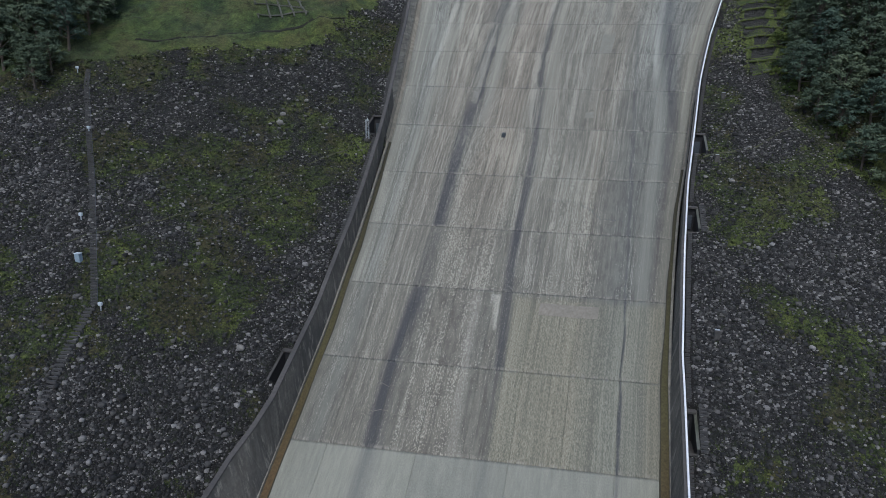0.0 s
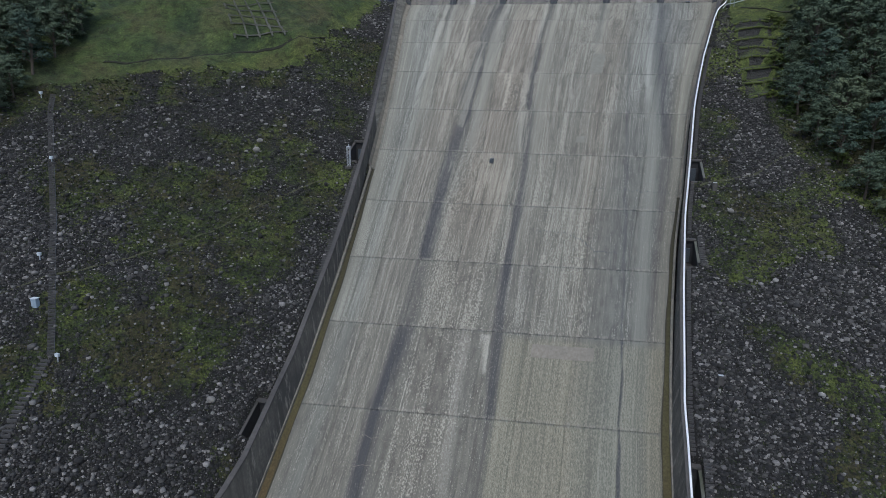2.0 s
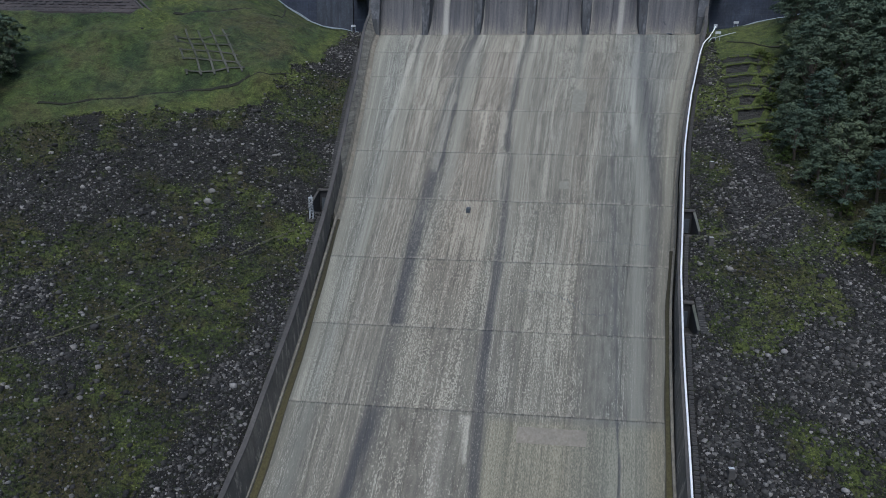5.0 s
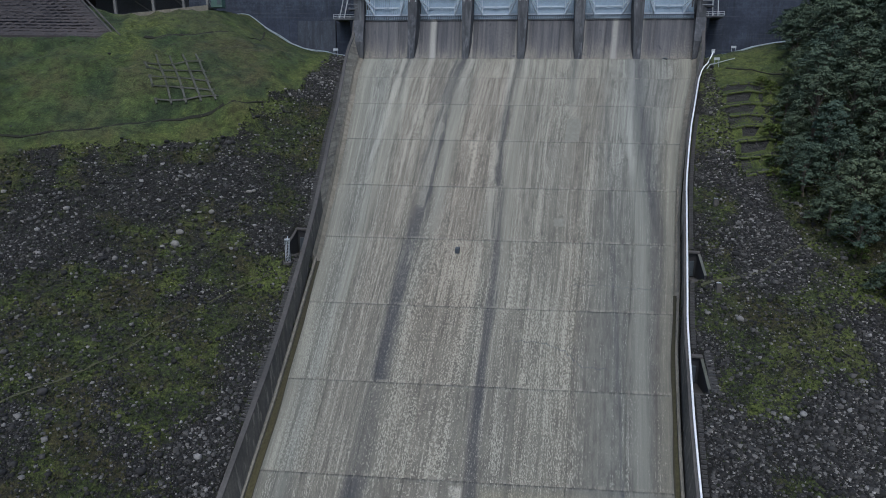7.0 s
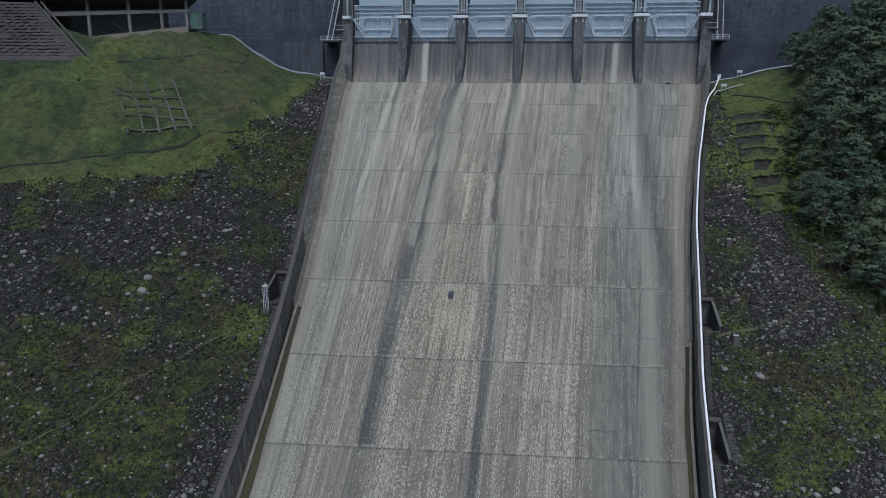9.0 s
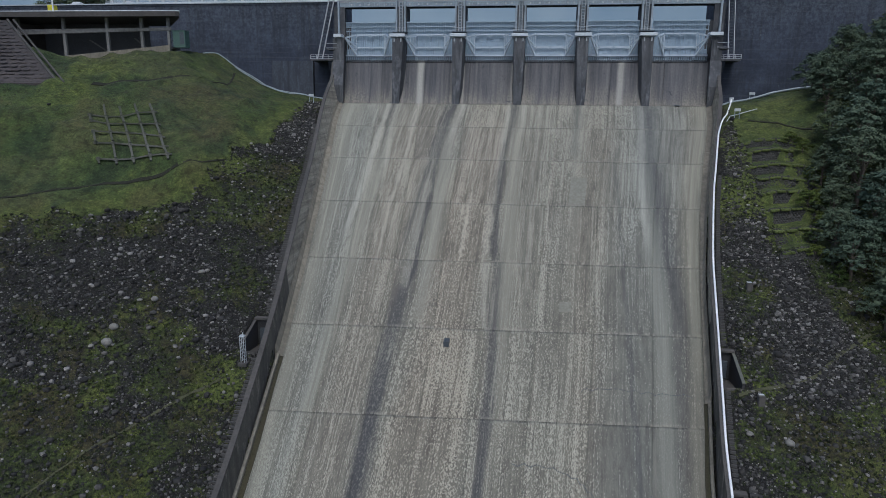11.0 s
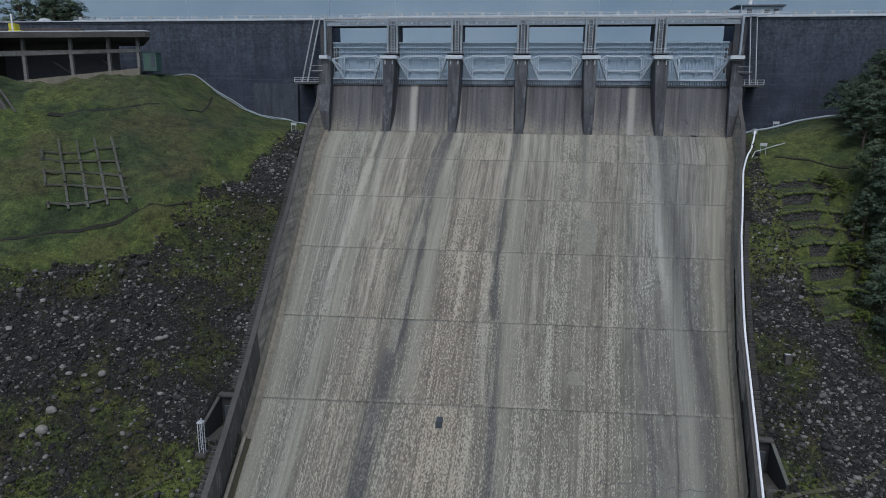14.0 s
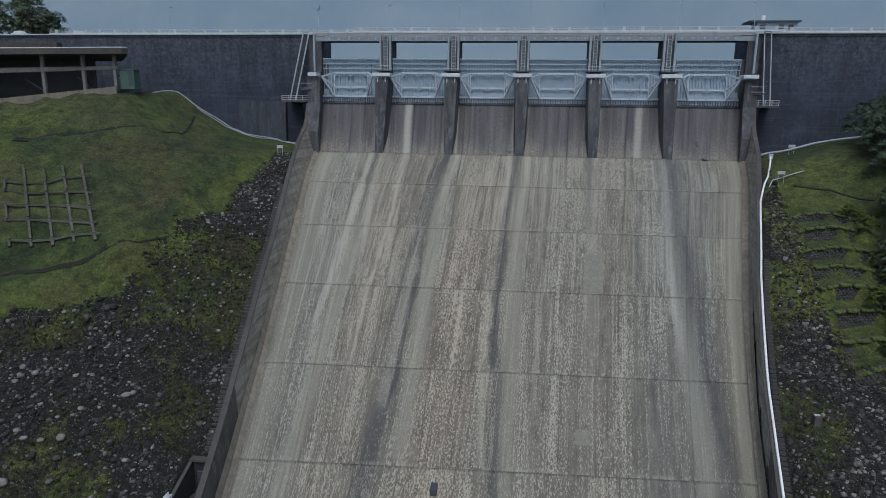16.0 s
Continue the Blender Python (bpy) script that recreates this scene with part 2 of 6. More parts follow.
M_CHUTE = chute_material("worn_chute_concrete")
M_APRON = chute_material("pale_new_concrete", True)
M_PATCH = concrete("repair_mortar", (0.215, 0.212, 0.172), (0.165, 0.162, 0.134), 0.6, 0.3)
M_TAN = concrete("tan_mortar", (0.225, 0.205, 0.165), (0.16, 0.15, 0.125), 0.7, 0.2)
M_OGEE = ogee_material()
M_LEDGE = concrete("stained_ledge_concrete", (0.050, 0.059, 0.076), (0.024, 0.030, 0.044), 0.7, 0.8, 0.5)
M_WALL = concrete("training_wall_concrete", (0.138, 0.129, 0.110), (0.048, 0.049, 0.047), 0.75, 0.8, 0.95)
M_WASHED = mat("washed_wall_concrete", 0.9)
kw = Net(M_WASHED)
pw = kw.position()
along_flow = kw.noise(kw.scaled(pw, 0.25, 0.035, 0.9), 1.0, 6, 0.72, 0.6)
down_face = kw.noise(kw.scaled(pw, 0.6, 0.6, 0.08), 1.0, 5, 0.7)
wash = kw.mix(kw.ramp(along_flow, [(0.34, 0.0), (0.5, 0.55), (0.66, 1.0)]), (0.155, 0.144, 0.120), (0.400, 0.374, 0.305))
wash = kw.mix(kw.ramp(down_face, [(0.48, 0.0), (0.66, 0.55)]), wash, (0.105, 0.098, 0.084))
kw.colour(kw.mix(0.6, wash, kw.ramp(kw.noise(pw, 2.5, 5, 0.7), [(0.3, 0.62), (0.7, 1.35)]), "MULTIPLY"))
M_CAP = concrete("wall_cap_concrete", (0.082, 0.077, 0.071), (0.036, 0.035, 0.034), 0.6, 0.3)
M_FILLET = concrete("pale_fillet_concrete", (0.235, 0.215, 0.17), (0.10, 0.094, 0.076), 0.45, 0.6)
M_GUTTER = mat("mossy_gutter", 0.9)
kg = Net(M_GUTTER)
sg_ = kg.node("ShaderNodeSeparateXYZ")
kg.link(kg.position(), sg_.inputs[0])
rust = kg.ramp(kg.math("DIVIDE", kg.math("ADD", sg_.outputs[1], 160.0), 90.0), [(0.12, (0.085, 0.052, 0.022)), (0.40, (0.066, 0.058, 0.022)), (0.9, (0.034, 0.032, 0.017))])
kg.colour(kg.mix(0.8, rust, kg.ramp(kg.noise(kg.position(), 2.5, 5, 0.7), [(0.3, 0.55), (0.7, 1.4)]), "MULTIPLY"))
M_SLIME = plain("dark_slime", (0.034, 0.031, 0.016), 0.85, 0, 0.4, 2.0)
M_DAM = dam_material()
M_PIER = concrete("pier_concrete", (0.098, 0.103, 0.110), (0.038, 0.041, 0.047), 0.85, 0.95, 0.5)
M_STEEL = plain("pale_blue_steel", (0.29, 0.37, 0.44), 0.55, 0.1, 0.12, 2.0, (0.10, 0.12, 0.14))
M_PALE = plain("pale_painted_steel", (0.52, 0.57, 0.61), 0.5, 0.0, 0.12)
M_ARM = plain("gate_arm_paint", (0.44, 0.51, 0.57), 0.5, 0.0, 0.12, 1.5, (0.18, 0.21, 0.24))
M_SKIN = plain("gate_skin_paint", (0.27, 0.36, 0.45), 0.5, 0.0, 0.18, 1.0, (0.17, 0.22, 0.27))
M_RECESS = plain("shaded_recess_steel", (0.12, 0.145, 0.165), 0.6, 0.1)
M_DARKSTEEL = plain("dark_steel", (0.07, 0.085, 0.10), 0.6, 0.3)
M_WHITE = plain("white_pipe_paint", (0.78, 0.79, 0.8), 0.4, 0.0, 0.05, 1.0, (0.4, 0.4, 0.38), 0.2)
M_RAIL = plain("grey_white_rail", (0.42, 0.45, 0.47), 0.5, 0.0, 0.1)
M_POST = plain("grey_hoist_steel", (0.27, 0.32, 0.36), 0.6, 0.1, 0.15)
M_ROADEDGE = plain("grey_road_edge", (0.30, 0.32, 0.34), 0.8, 0, 0.2)


def ground_material():
    """Cobbles and dark gaps where the ground is bare, moss, weeds and grass where it is covered."""
    m = mat("grassy_ground", 1.0)
    k = Net(m)
    p = k.position()
    big = k.noise(p, 0.05, 6, 0.62)
    mid = k.noise(p, 0.25, 6, 0.7)
    fine = k.noise(p, 1.5, 6, 0.72)
    tiny = k.noise(p, 7.0, 3, 0.6)
    grass = k.mix(k.ramp(mid, [(0.35, 0.0), (0.65, 1.0)]), (0.020, 0.036, 0.010), (0.078, 0.110, 0.027))
    grass = k.mix(k.ramp(fine, [(0.38, 0.0), (0.62, 0.8)]), grass, (0.036, 0.057, 0.015))
    grass = k.mix(k.ramp(big, [(0.48, 0.0), (0.58, 0.5)]), grass, (0.080, 0.083, 0.034))
    grass = k.mix(k.ramp(k.noise(p, 0.11, 5, 0.6), [(0.52, 0.0), (0.62, 0.6)]), grass, (0.080, 0.112, 0.028))
    att = k.node("ShaderNodeVertexColor")
    att.layer_name = "cover"
    ss = k.node("ShaderNodeSeparateColor")
    k.link(att.outputs[0], ss.inputs[0])
    # dry thin turf and bare earth in places, lush turf in others
    rag = k.math("MULTIPLY", k.math("SUBTRACT", k.math("ADD", mid, fine), 1.0), 0.9)
    dry = k.mix(k.ramp(fine, [(0.36, 0.0), (0.64, 1.0)]), (0.030, 0.029, 0.012), (0.092, 0.088, 0.034))
    lush = k.mix(k.ramp(fine, [(0.36, 0.0), (0.64, 1.0)]), (0.044, 0.064, 0.013), (0.112, 0.134, 0.029))
    grass = k.mix(k.ramp(k.math("ADD", ss.outputs[1], rag), [(0.30, 0.0), (0.75, 0.85)]), grass, dry)
    grass = k.mix(k.ramp(k.math("ADD", ss.outputs[2], rag), [(0.30, 0.0), (0.75, 0.8)]), grass, lush)
    clump = k.noise(p, 2.6, 5, 0.75)
    drift = k.noise(p, 0.085, 6, 0.66, 0.4)
    grass = k.mix(k.ramp(drift, [(0.40, 0.8), (0.50, 0.0)]), grass, (0.022, 0.040, 0.014))
    grass = k.mix(k.ramp(drift, [(0.54, 0.0), (0.64, 0.6)]), grass, (0.070, 0.066, 0.024))
    grass = k.mix(1.0, grass, k.ramp(clump, [(0.32, 0.5), (0.5, 0.95), (0.68, 1.5)]), "MULTIPLY")
    grass = k.mix(1.0, grass, k.ramp(k.noise(p, 0.55, 5, 0.7), [(0.36, 0.5), (0.5, 0.95), (0.64, 1.25)]), "MULTIPLY")
    # weeds among the stones: dark moss, brown litter, a few bright mats
    weed = k.mix(k.ramp(fine, [(0.36, 0.0), (0.64, 1.0)]), (0.010, 0.017, 0.006), (0.048, 0.064, 0.016))
    weed = k.mix(k.ramp(mid, [(0.50, 0.0), (0.62, 0.85)]), weed, k.mix(k.ramp(clump, [(0.36, 0.0), (0.62, 1.0)]), (0.036, 0.048, 0.010), (0.092, 0.106, 0.022)))
    weed = k.mix(k.ramp(k.noise(p, 0.12, 5, 0.65), [(0.47, 0.0), (0.57, 0.7)]), weed, k.mix(k.ramp(fine, [(0.36, 0.0), (0.64, 1.0)]), (0.014, 0.011, 0.007), (0.058, 0.043, 0.021)))
    weed = k.mix(1.0, weed, k.ramp(clump, [(0.34, 0.35), (0.5, 0.95), (0.66, 1.6)]), "MULTIPLY")
    weed = k.mix(k.ramp(k.math("ADD", ss.outputs[2], rag), [(0.30, 0.0), (0.75, 0.85)]), weed, lush)
    grass = k.mix(k.ramp(ss.outputs[0], [(0.66, 0.0), (0.82, 1.0)]), weed, grass)
    cell = k.node("ShaderNodeTexVoronoi")
    cell.inputs["Scale"].default_value = 3.8
    k.link(p, cell.inputs["Vector"])
    grey = k.node("ShaderNodeSeparateColor")
    k.link(cell.outputs["Color"], grey.inputs[0])
    cobble = k.ramp(grey.outputs[0], [(0.0, (0.009, 0.0086, 0.008)), (0.6, (0.028, 0.0268, 0.025)), (0.88, (0.085, 0.083, 0.078)), (1.0, (0.20, 0.195, 0.18))])
    # near-black cell edges paint in the shade between the cobbles
    cobble = k.mix(k.ramp(cell.outputs["Distance"], [(0.28, 0.0), (0.46, 0.95)]), cobble, (0.006, 0.0055, 0.005))
    soil = k.mix(k.ramp(fine, [(0.46, 0.05), (0.62, 0.75)]), cobble, (0.012, 0.0112, 0.0095))
    moss = k.ramp(k.noise(p, 0.7, 6, 0.75), [(0.52, 0.0), (0.62, 0.6)])
    soil = k.mix(moss, soil, (0.026, 0.034, 0.014))
    f = k.math("ADD", ss.outputs[0], k.math("MULTIPLY", k.math("SUBTRACT", k.math("ADD", mid, fine), 1.0), 1.1))
    c = k.mix(k.ramp(f, [(0.42, 0.0), (0.56, 1.0)]), soil, grass)
    c = k.mix(0.7, c, k.ramp(tiny, [(0.25, 0.45), (0.75, 1.5)]), "MULTIPLY")
    k.colour(c)
    k.bump(k.math("ADD", fine, tiny), 0.8, 0.25)
    return m


def rock_material(name, lo, hi, mossy=False):
    m = mat(name, 0.9)
    k = Net(m)
    r = k.node("ShaderNodeNewGeometry").outputs["Random Per Island"]
    p = k.position()
    n = k.noise(p, 3.0, 4, 0.6)
    c = k.ramp(r, [(0.0, lo), (0.42, tuple(0.85 * a + 0.15 * b for a, b in zip(lo, hi))), (0.66, tuple(0.55 * a + 0.45 * b for a, b in zip(lo, hi))), (0.83, hi), (0.94, tuple(min(0.5, v * 2.0) for v in hi)), (1.0, tuple(min(0.5, v * 2.9) for v in hi))])
    c = k.mix(0.7, c, k.ramp(n, [(0.25, 0.45), (0.75, 1.35)]), "MULTIPLY")
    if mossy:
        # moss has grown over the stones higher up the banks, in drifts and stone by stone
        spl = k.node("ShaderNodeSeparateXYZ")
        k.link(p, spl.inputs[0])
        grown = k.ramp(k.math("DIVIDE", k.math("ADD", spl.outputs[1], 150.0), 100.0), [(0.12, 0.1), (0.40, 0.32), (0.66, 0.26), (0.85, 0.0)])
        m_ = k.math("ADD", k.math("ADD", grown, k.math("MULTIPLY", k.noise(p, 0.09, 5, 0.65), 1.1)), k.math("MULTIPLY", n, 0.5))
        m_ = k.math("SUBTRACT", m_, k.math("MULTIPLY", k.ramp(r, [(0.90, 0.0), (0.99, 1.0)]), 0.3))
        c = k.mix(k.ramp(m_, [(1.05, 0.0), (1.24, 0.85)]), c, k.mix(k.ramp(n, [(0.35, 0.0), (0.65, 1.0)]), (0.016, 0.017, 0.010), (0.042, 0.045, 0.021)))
    k.colour(c)
    k.bump(n, 0.4, 0.05)
    return m


M_GROUND = ground_material()
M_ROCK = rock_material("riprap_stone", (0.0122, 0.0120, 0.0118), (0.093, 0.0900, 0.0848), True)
M_BOULDER = rock_material("pale_boulder", (0.100, 0.097, 0.088), (0.150, 0.145, 0.131))


def leaf_material(name, lo, hi, single=True):
    m = mat(name, 0.75)
    k = Net(m)
    k.bsdf.inputs["Specular IOR Level"].default_value = 0.25
    r = k.node("ShaderNodeNewGeometry").outputs["Random Per Island"]
    o = k.node("ShaderNodeObjectInfo").outputs["Random"]
    c = k.ramp(r, [(0.0, lo), (1.0, hi)])
    k.colour(c if not single else k.mix(1.0, c, k.ramp(o, [(0.0, (0.7, 0.8, 0.8)), (1.0, (1.25, 1.15, 0.9))]), "MULTIPLY"))
    return m


M_LEAF = leaf_material("dark_leaves", (0.052, 0.076, 0.058), (0.098, 0.132, 0.092))
M_SHRUB = leaf_material("yellow_green_leaves", (0.036, 0.06, 0.014), (0.095, 0.122, 0.028))
M_GRASS = leaf_material("grass_blades", (0.028, 0.047, 0.010), (0.092, 0.118, 0.027), False)
M_WEED = leaf_material("weed_leaves", (0.010, 0.017, 0.006), (0.049, 0.064, 0.017), False)
M_BARK = plain("bark", (0.09, 0.075, 0.06), 0.95)

# ---- shape of the land ----
EDGE_Y = (-200, -150, -120, -100, -85, -70, -55, -40, -25, -10, 0, 12)
EDGE_L = (-33.5, -33.0, -32.6, -33.4, -34.5, -35.6, -37.4, -39.5, -42.0, -44.8, -46.2, -48.4)
EDGE_R = (26.0, 26.4, 27.0, 28.75, 30.35, 32.8, 34.9, 37.55, 41.0, 44.9, 46.7, 49.3)
# how far out from the chute's edge the outer edge of the wall cap lies
CAP_Y = (-170, -165, -155, -149, -144, -139, -125, -115, -105, -93, -80, -70, -58, -48, -36, -20, 12)
CAP_L = (8.0, 7.0, 5.3, 4.5, 3.3, 2.6, 2.8, 2.7, 2.4, 2.1, 2.1, 2.35, 2.65, 2.95, 2.95, 3.4, 3.4)
CAP_R = (4.5, 4.0, 3.3, 3.0, 2.95, 2.95, 3.0, 2.8, 2.5, 2.25, 2.0, 1.75, 1.65, 1.9, 2.4, 2.8, 2.8)
WATER = 20.0
PIT_W = 2.6
PITS = ((28.9, -133.5, 1), (31.3, -95.5, 1), (33.9, -76.5, 1), (-37.7, -78.5, -1), (-35.5, -134.5, -1))  # drain chambers: x, y, way out


def chute_z(s):
    """Height of the chute floor along its flow line."""
    s = np.asarray(s, float)
    c = np.clip(s, -90, 0) / 100
    z = 41.2 * c - 35.8 * c ** 2 - 16.2 * c ** 3
    return z + np.where(s < -90, (s + 90) * 0.632, 0) + np.where(s > 0, 1.1 * np.minimum(s, 8.0) + 0.05 * np.minimum(s, 8.0) ** 2, 0)


def along(x, y):
    return y - 0.07 * x * np.clip(-y / 70, 0, 1)


def y_at(x, s):
    """The y at which the flow line through x has the station s."""
    y = s
    for _ in range(6):
        y = s + 0.07 * x * min(max(-y / 70, 0), 1)
    return y


def floor_z(x, y):
    return chute_z(along(x, y))


def left_edge(y):
    return np.interp(y, EDGE_Y, EDGE_L)


def right_edge(y):
    return np.interp(y, EDGE_Y, EDGE_R)


def cap_out(y, side):
    return np.interp(y, CAP_Y, CAP_L if side < 0 else CAP_R)


def soft_min(a, b, k=2.0):
    return -np.logaddexp(-a / k, -b / k) * k


def soft_max(a, b, k=2.0):
    return np.logaddexp(a / k, b / k) * k


def bumps(x, y):
    return 0.35 * np.sin(x * 0.31 + 1.3 * np.sin(y * 0.17)) * np.sin(y * 0.27 + 0.8 * np.sin(x * 0.21)) + 0.15 * np.sin(x * 0.9 + y * 0.7) * np.sin(y * 1.1 - x * 0.4)


TERRACES = (-56.5, -52.0, -47.5, -43.6, -40.0, -36.3, -32.4, -28.5)


def terrace_bow(x):
    """How far a terrace line swings from its y."""
    return 1.3 * np.sin(np.pi * np.clip((x - 46.5) / 12, 0, 1)) - 0.13 * (x - 47)


def stepped(x, y):
    """The y whose height the terraced ground has at y."""
    lines = np.array(TERRACES)
    v = y - terrace_bow(x)
    i = np.clip(np.searchsorted(lines, v, side="right") - 1, 0, len(lines) - 2)
    a, b = lines[i], lines[i + 1]
    flat = a + 0.37 * (b - a) + 0.26 * (v - a)
    on = np.clip((x - 46.3) / 1.2, 0, 1) * np.clip((60 - x) / 2, 0, 1) * ((v > lines[0]) & (v < lines[-1]))
    return y + on * (flat - v)


DITCHES = (((-102, -94, -84.5, -76, -66.2, -60.5, -57.4), (-76.0, -71.0, -64.6, -58.4, -54.3, -49.9, -46.2)), ((-92.3, -86.4, -80.4, -74.5, -71.4), (-36.4, -31.6, -26.2, -19.8, -14.6)))


def land_z(x, y):
    """Height of the natural ground beside the chute."""
    x, y = np.asarray(x, float), np.asarray(y, float)
    y = stepped(x, y)
    ye = soft_min(y, np.full_like(y, -12.0), 2.0)
    base = floor_z(x, ye)
    # left bank: rises away from the wall, and a grassy hill with a flat top under the lookout
    d = np.clip(left_edge(y) - 2.6 - x, 0, 200)
    left = base + 5.2 + 0.25 * d + 0.17 * np.clip(-y - 105, 0, 60) * np.clip(d / 25, 0, 1)
    hill = -9 + np.where(y > -52, 0.5 * (y + 48), -2 + 1.3 * (y + 52)) + np.where(x < -62, 0.25 * (np.minimum(-x, 99) - 67), -1.25 - 0.6 * (x + 62))
    cap = np.interp(x, (-114, -91, -86, -82.5, -79.8, -71.7, -64.6, -56.8, -48), (7.0, 12.6, 12.7, 10.6, 8.4, 3.8, 1.3, 0.2, -0.2)) + 0.06 * np.clip(y + 12, 0, 25)
    left = np.where(y > -90, soft_max(left, soft_min(hill, cap, 1.0), 0.7), left)
    left = np.where(y > -25, soft_min(left, np.maximum(cap, 0.6), 0.7), left)
    calm = 1.0
    for xs, ys in DITCHES:
        d = 0.75 * (y - np.interp(x, xs, ys))
        on = np.clip((x - xs[0]) / 3, 0, 1) * np.clip((xs[-1] - x) / 3, 0, 1)
        left = left + on * (0.5 * np.exp(-((d + 1.5) / 1.0) ** 2) - 0.45 * np.exp(-(d / 0.8) ** 2))
        calm = calm * (1 - on * np.exp(-(d / 4) ** 2))
    # a turf bank along the foot of the masonry
    left = left + 1.3 * np.exp(-(((y + 40.7) - 0.494 * (x + 98.5)) / 2.2) ** 2) * np.clip((-95 - x) / 4, 0, 1)
    # right bank
    dr = np.clip(x - right_edge(y) - 2.45, 0, 300)
    right = base + 5.55 + 0.45 * np.clip(dr / 3.0, 0, 1) + 0.14 * np.clip(dr, 0, 15) + np.clip(0.5 - 0.02 * (y + 28), 0.2, 0.5) * np.clip(x - 60 - 0.6 * np.clip(-62 - y, 0, 60), 0, 200)
    hill_lumps = 0.8 * (0.5 + 0.5 * np.sin(0.9 * x + 0.5 * y)) * np.sin(0.62 * x + 1.1 * np.sin(0.33 * y)) * np.sin(0.55 * y - 0.7 * np.sin(0.41 * x))
    z = np.where(x < 0, left + hill_lumps * ((x < -58) & (y > -75)) * calm * np.clip((-2 - y) / 9, 0, 1), right) + bumps(x, y)
    return z


def ground_z(x, y):
    x, y = np.asarray(x, float), np.asarray(y, float)
    z = land_z(x, y)
    inside = (x > left_edge(y) - cap_out(y, -1) + 0.5) & (x < right_edge(y) + cap_out(y, 1) - 0.4) & (y < 30)
    z = np.where(inside, floor_z(x, y) - 1.5, z)
    for px, py, side in PITS:
        z = np.where((np.abs(x - px - 0.5 * PIT_W * side) < 0.5 * PIT_W + 0.1) & (y > py - 0.3) & (y < py + 6.2), z - 5.0, z)
    z = np.where(y > 14, np.minimum(z, 8.0), z)
    far = np.clip((-y - 170) / 60, 0, 1)
    return z * (1 - far) + np.maximum(z, -112) * far


# ---- helpers for things ----
def part(name, bm, material, parent, label=""):
    me = bpy.data.meshes.new(name)
    bm.to_mesh(me)
    bm.free()
    me.materials.append(material)
    ob = new(name, me)
    if parent is not None:
        ob.parent = parent
    return tagged(ob, label)


def thing(name, label, category, at=(0, 0, 0), rz=0.0, group="", kind=""):
    ob = new(name)
    ob.matrix_world = pose(*at, 0, 0, rz)
    return tagged(ob, label, category, group, kind)


def box(bm, lo, hi, bevel=0.0):
    """A box from corner to corner."""
    lo, hi = Vector(lo), Vector(hi)
    made = bmesh.ops.create_cube(bm, size=1.0, matrix=Matrix.Translation((lo + hi) / 2) @ Matrix.Diagonal((*(hi - lo), 1)))
    if bevel:
        es = {e for v in made["verts"] for e in v.link_edges}
        bmesh.ops.bevel(bm, geom=list(es), offset=bevel, segments=1, affect="EDGES")
    return bm


def bar(bm, a, b, w, h=None):
    """A square bar from a to b."""
    a, b = Vector(a), Vector(b)
    h = h or w
    turn = (b - a).to_track_quat("Z", "Y").to_matrix().to_4x4()
    bmesh.ops.create_cube(bm, size=1.0, matrix=Matrix.Translation((a + b) / 2) @ turn @ Matrix.Diagonal((w, h, (b - a).length, 1)))
    return bm


def rod(bm, a, b, r, r2=None, n=8):
    a, b = Vector(a), Vector(b)
    turn = (b - a).to_track_quat("Z", "Y").to_matrix().to_4x4()
    bmesh.ops.create_cone(bm, cap_ends=True, segments=n, radius1=r, radius2=r if r2 is None else r2, depth=(b - a).length, matrix=Matrix.Translation((a + b) / 2) @ turn)
    return bm


def tube(bm, pts, r, n=8):
    """A pipe through points."""
    rings = []
    pts = [Vector(p) for p in pts]
    for i, p in enumerate(pts):
        d = (pts[min(i + 1, len(pts) - 1)] - pts[max(i - 1, 0)]).normalized()
        side = d.cross(Vector((0, 0, 1))).normalized()
        up = side.cross(d)
        rings.append([bm.verts.new(p + r * (math.cos(a) * side + math.sin(a) * up)) for a in (2 * math.pi * j / n for j in range(n))])
    for a, b in zip(rings, rings[1:]):
        for j in range(n):
            bm.faces.new((a[j], a[(j + 1) % n], b[(j + 1) % n], b[j]))
    bm.faces.new(rings[0])
    bm.faces.new(rings[-1][::-1])
    for f in bm.faces:
        f.smooth = True
    return bm


def prism(bm, outline, x0, x1):
    """An outline in (y, z), pushed along x."""
    a = [bm.verts.new((x0, y, z)) for y, z in outline]
    b = [bm.verts.new((x1, y, z)) for y, z in outline]
    n = len(outline)
    bm.faces.new(a)
    bm.faces.new(b[::-1])
    for i in range(n):
        bm.faces.new((a[i], b[i], b[(i + 1) % n], a[(i + 1) % n]))
    bmesh.ops.recalc_face_normals(bm, faces=bm.faces)
    return bm


def B():
    return bmesh.new()


def sweep(bm, stations, section):
    """Joins a closed section of (across, up) at each station (x, y, z, side): across runs outward along x."""
    rings = []
    for i, (x, y, z, side) in enumerate(stations):
        sec = section(i) if callable(section) else section
        rings.append([bm.verts.new((x + side * a, y, z + u)) for a, u in sec])
    n = len(rings[0])
    for a, b in zip(rings, rings[1:]):
        for j in range(n):
            bm.faces.new((a[j], a[(j + 1) % n], b[(j + 1) % n], b[j]))
    bm.faces.new(rings[0])
    bm.faces.new(rings[-1][::-1])
    bmesh.ops.recalc_face_normals(bm, faces=bm.faces)
    return bm


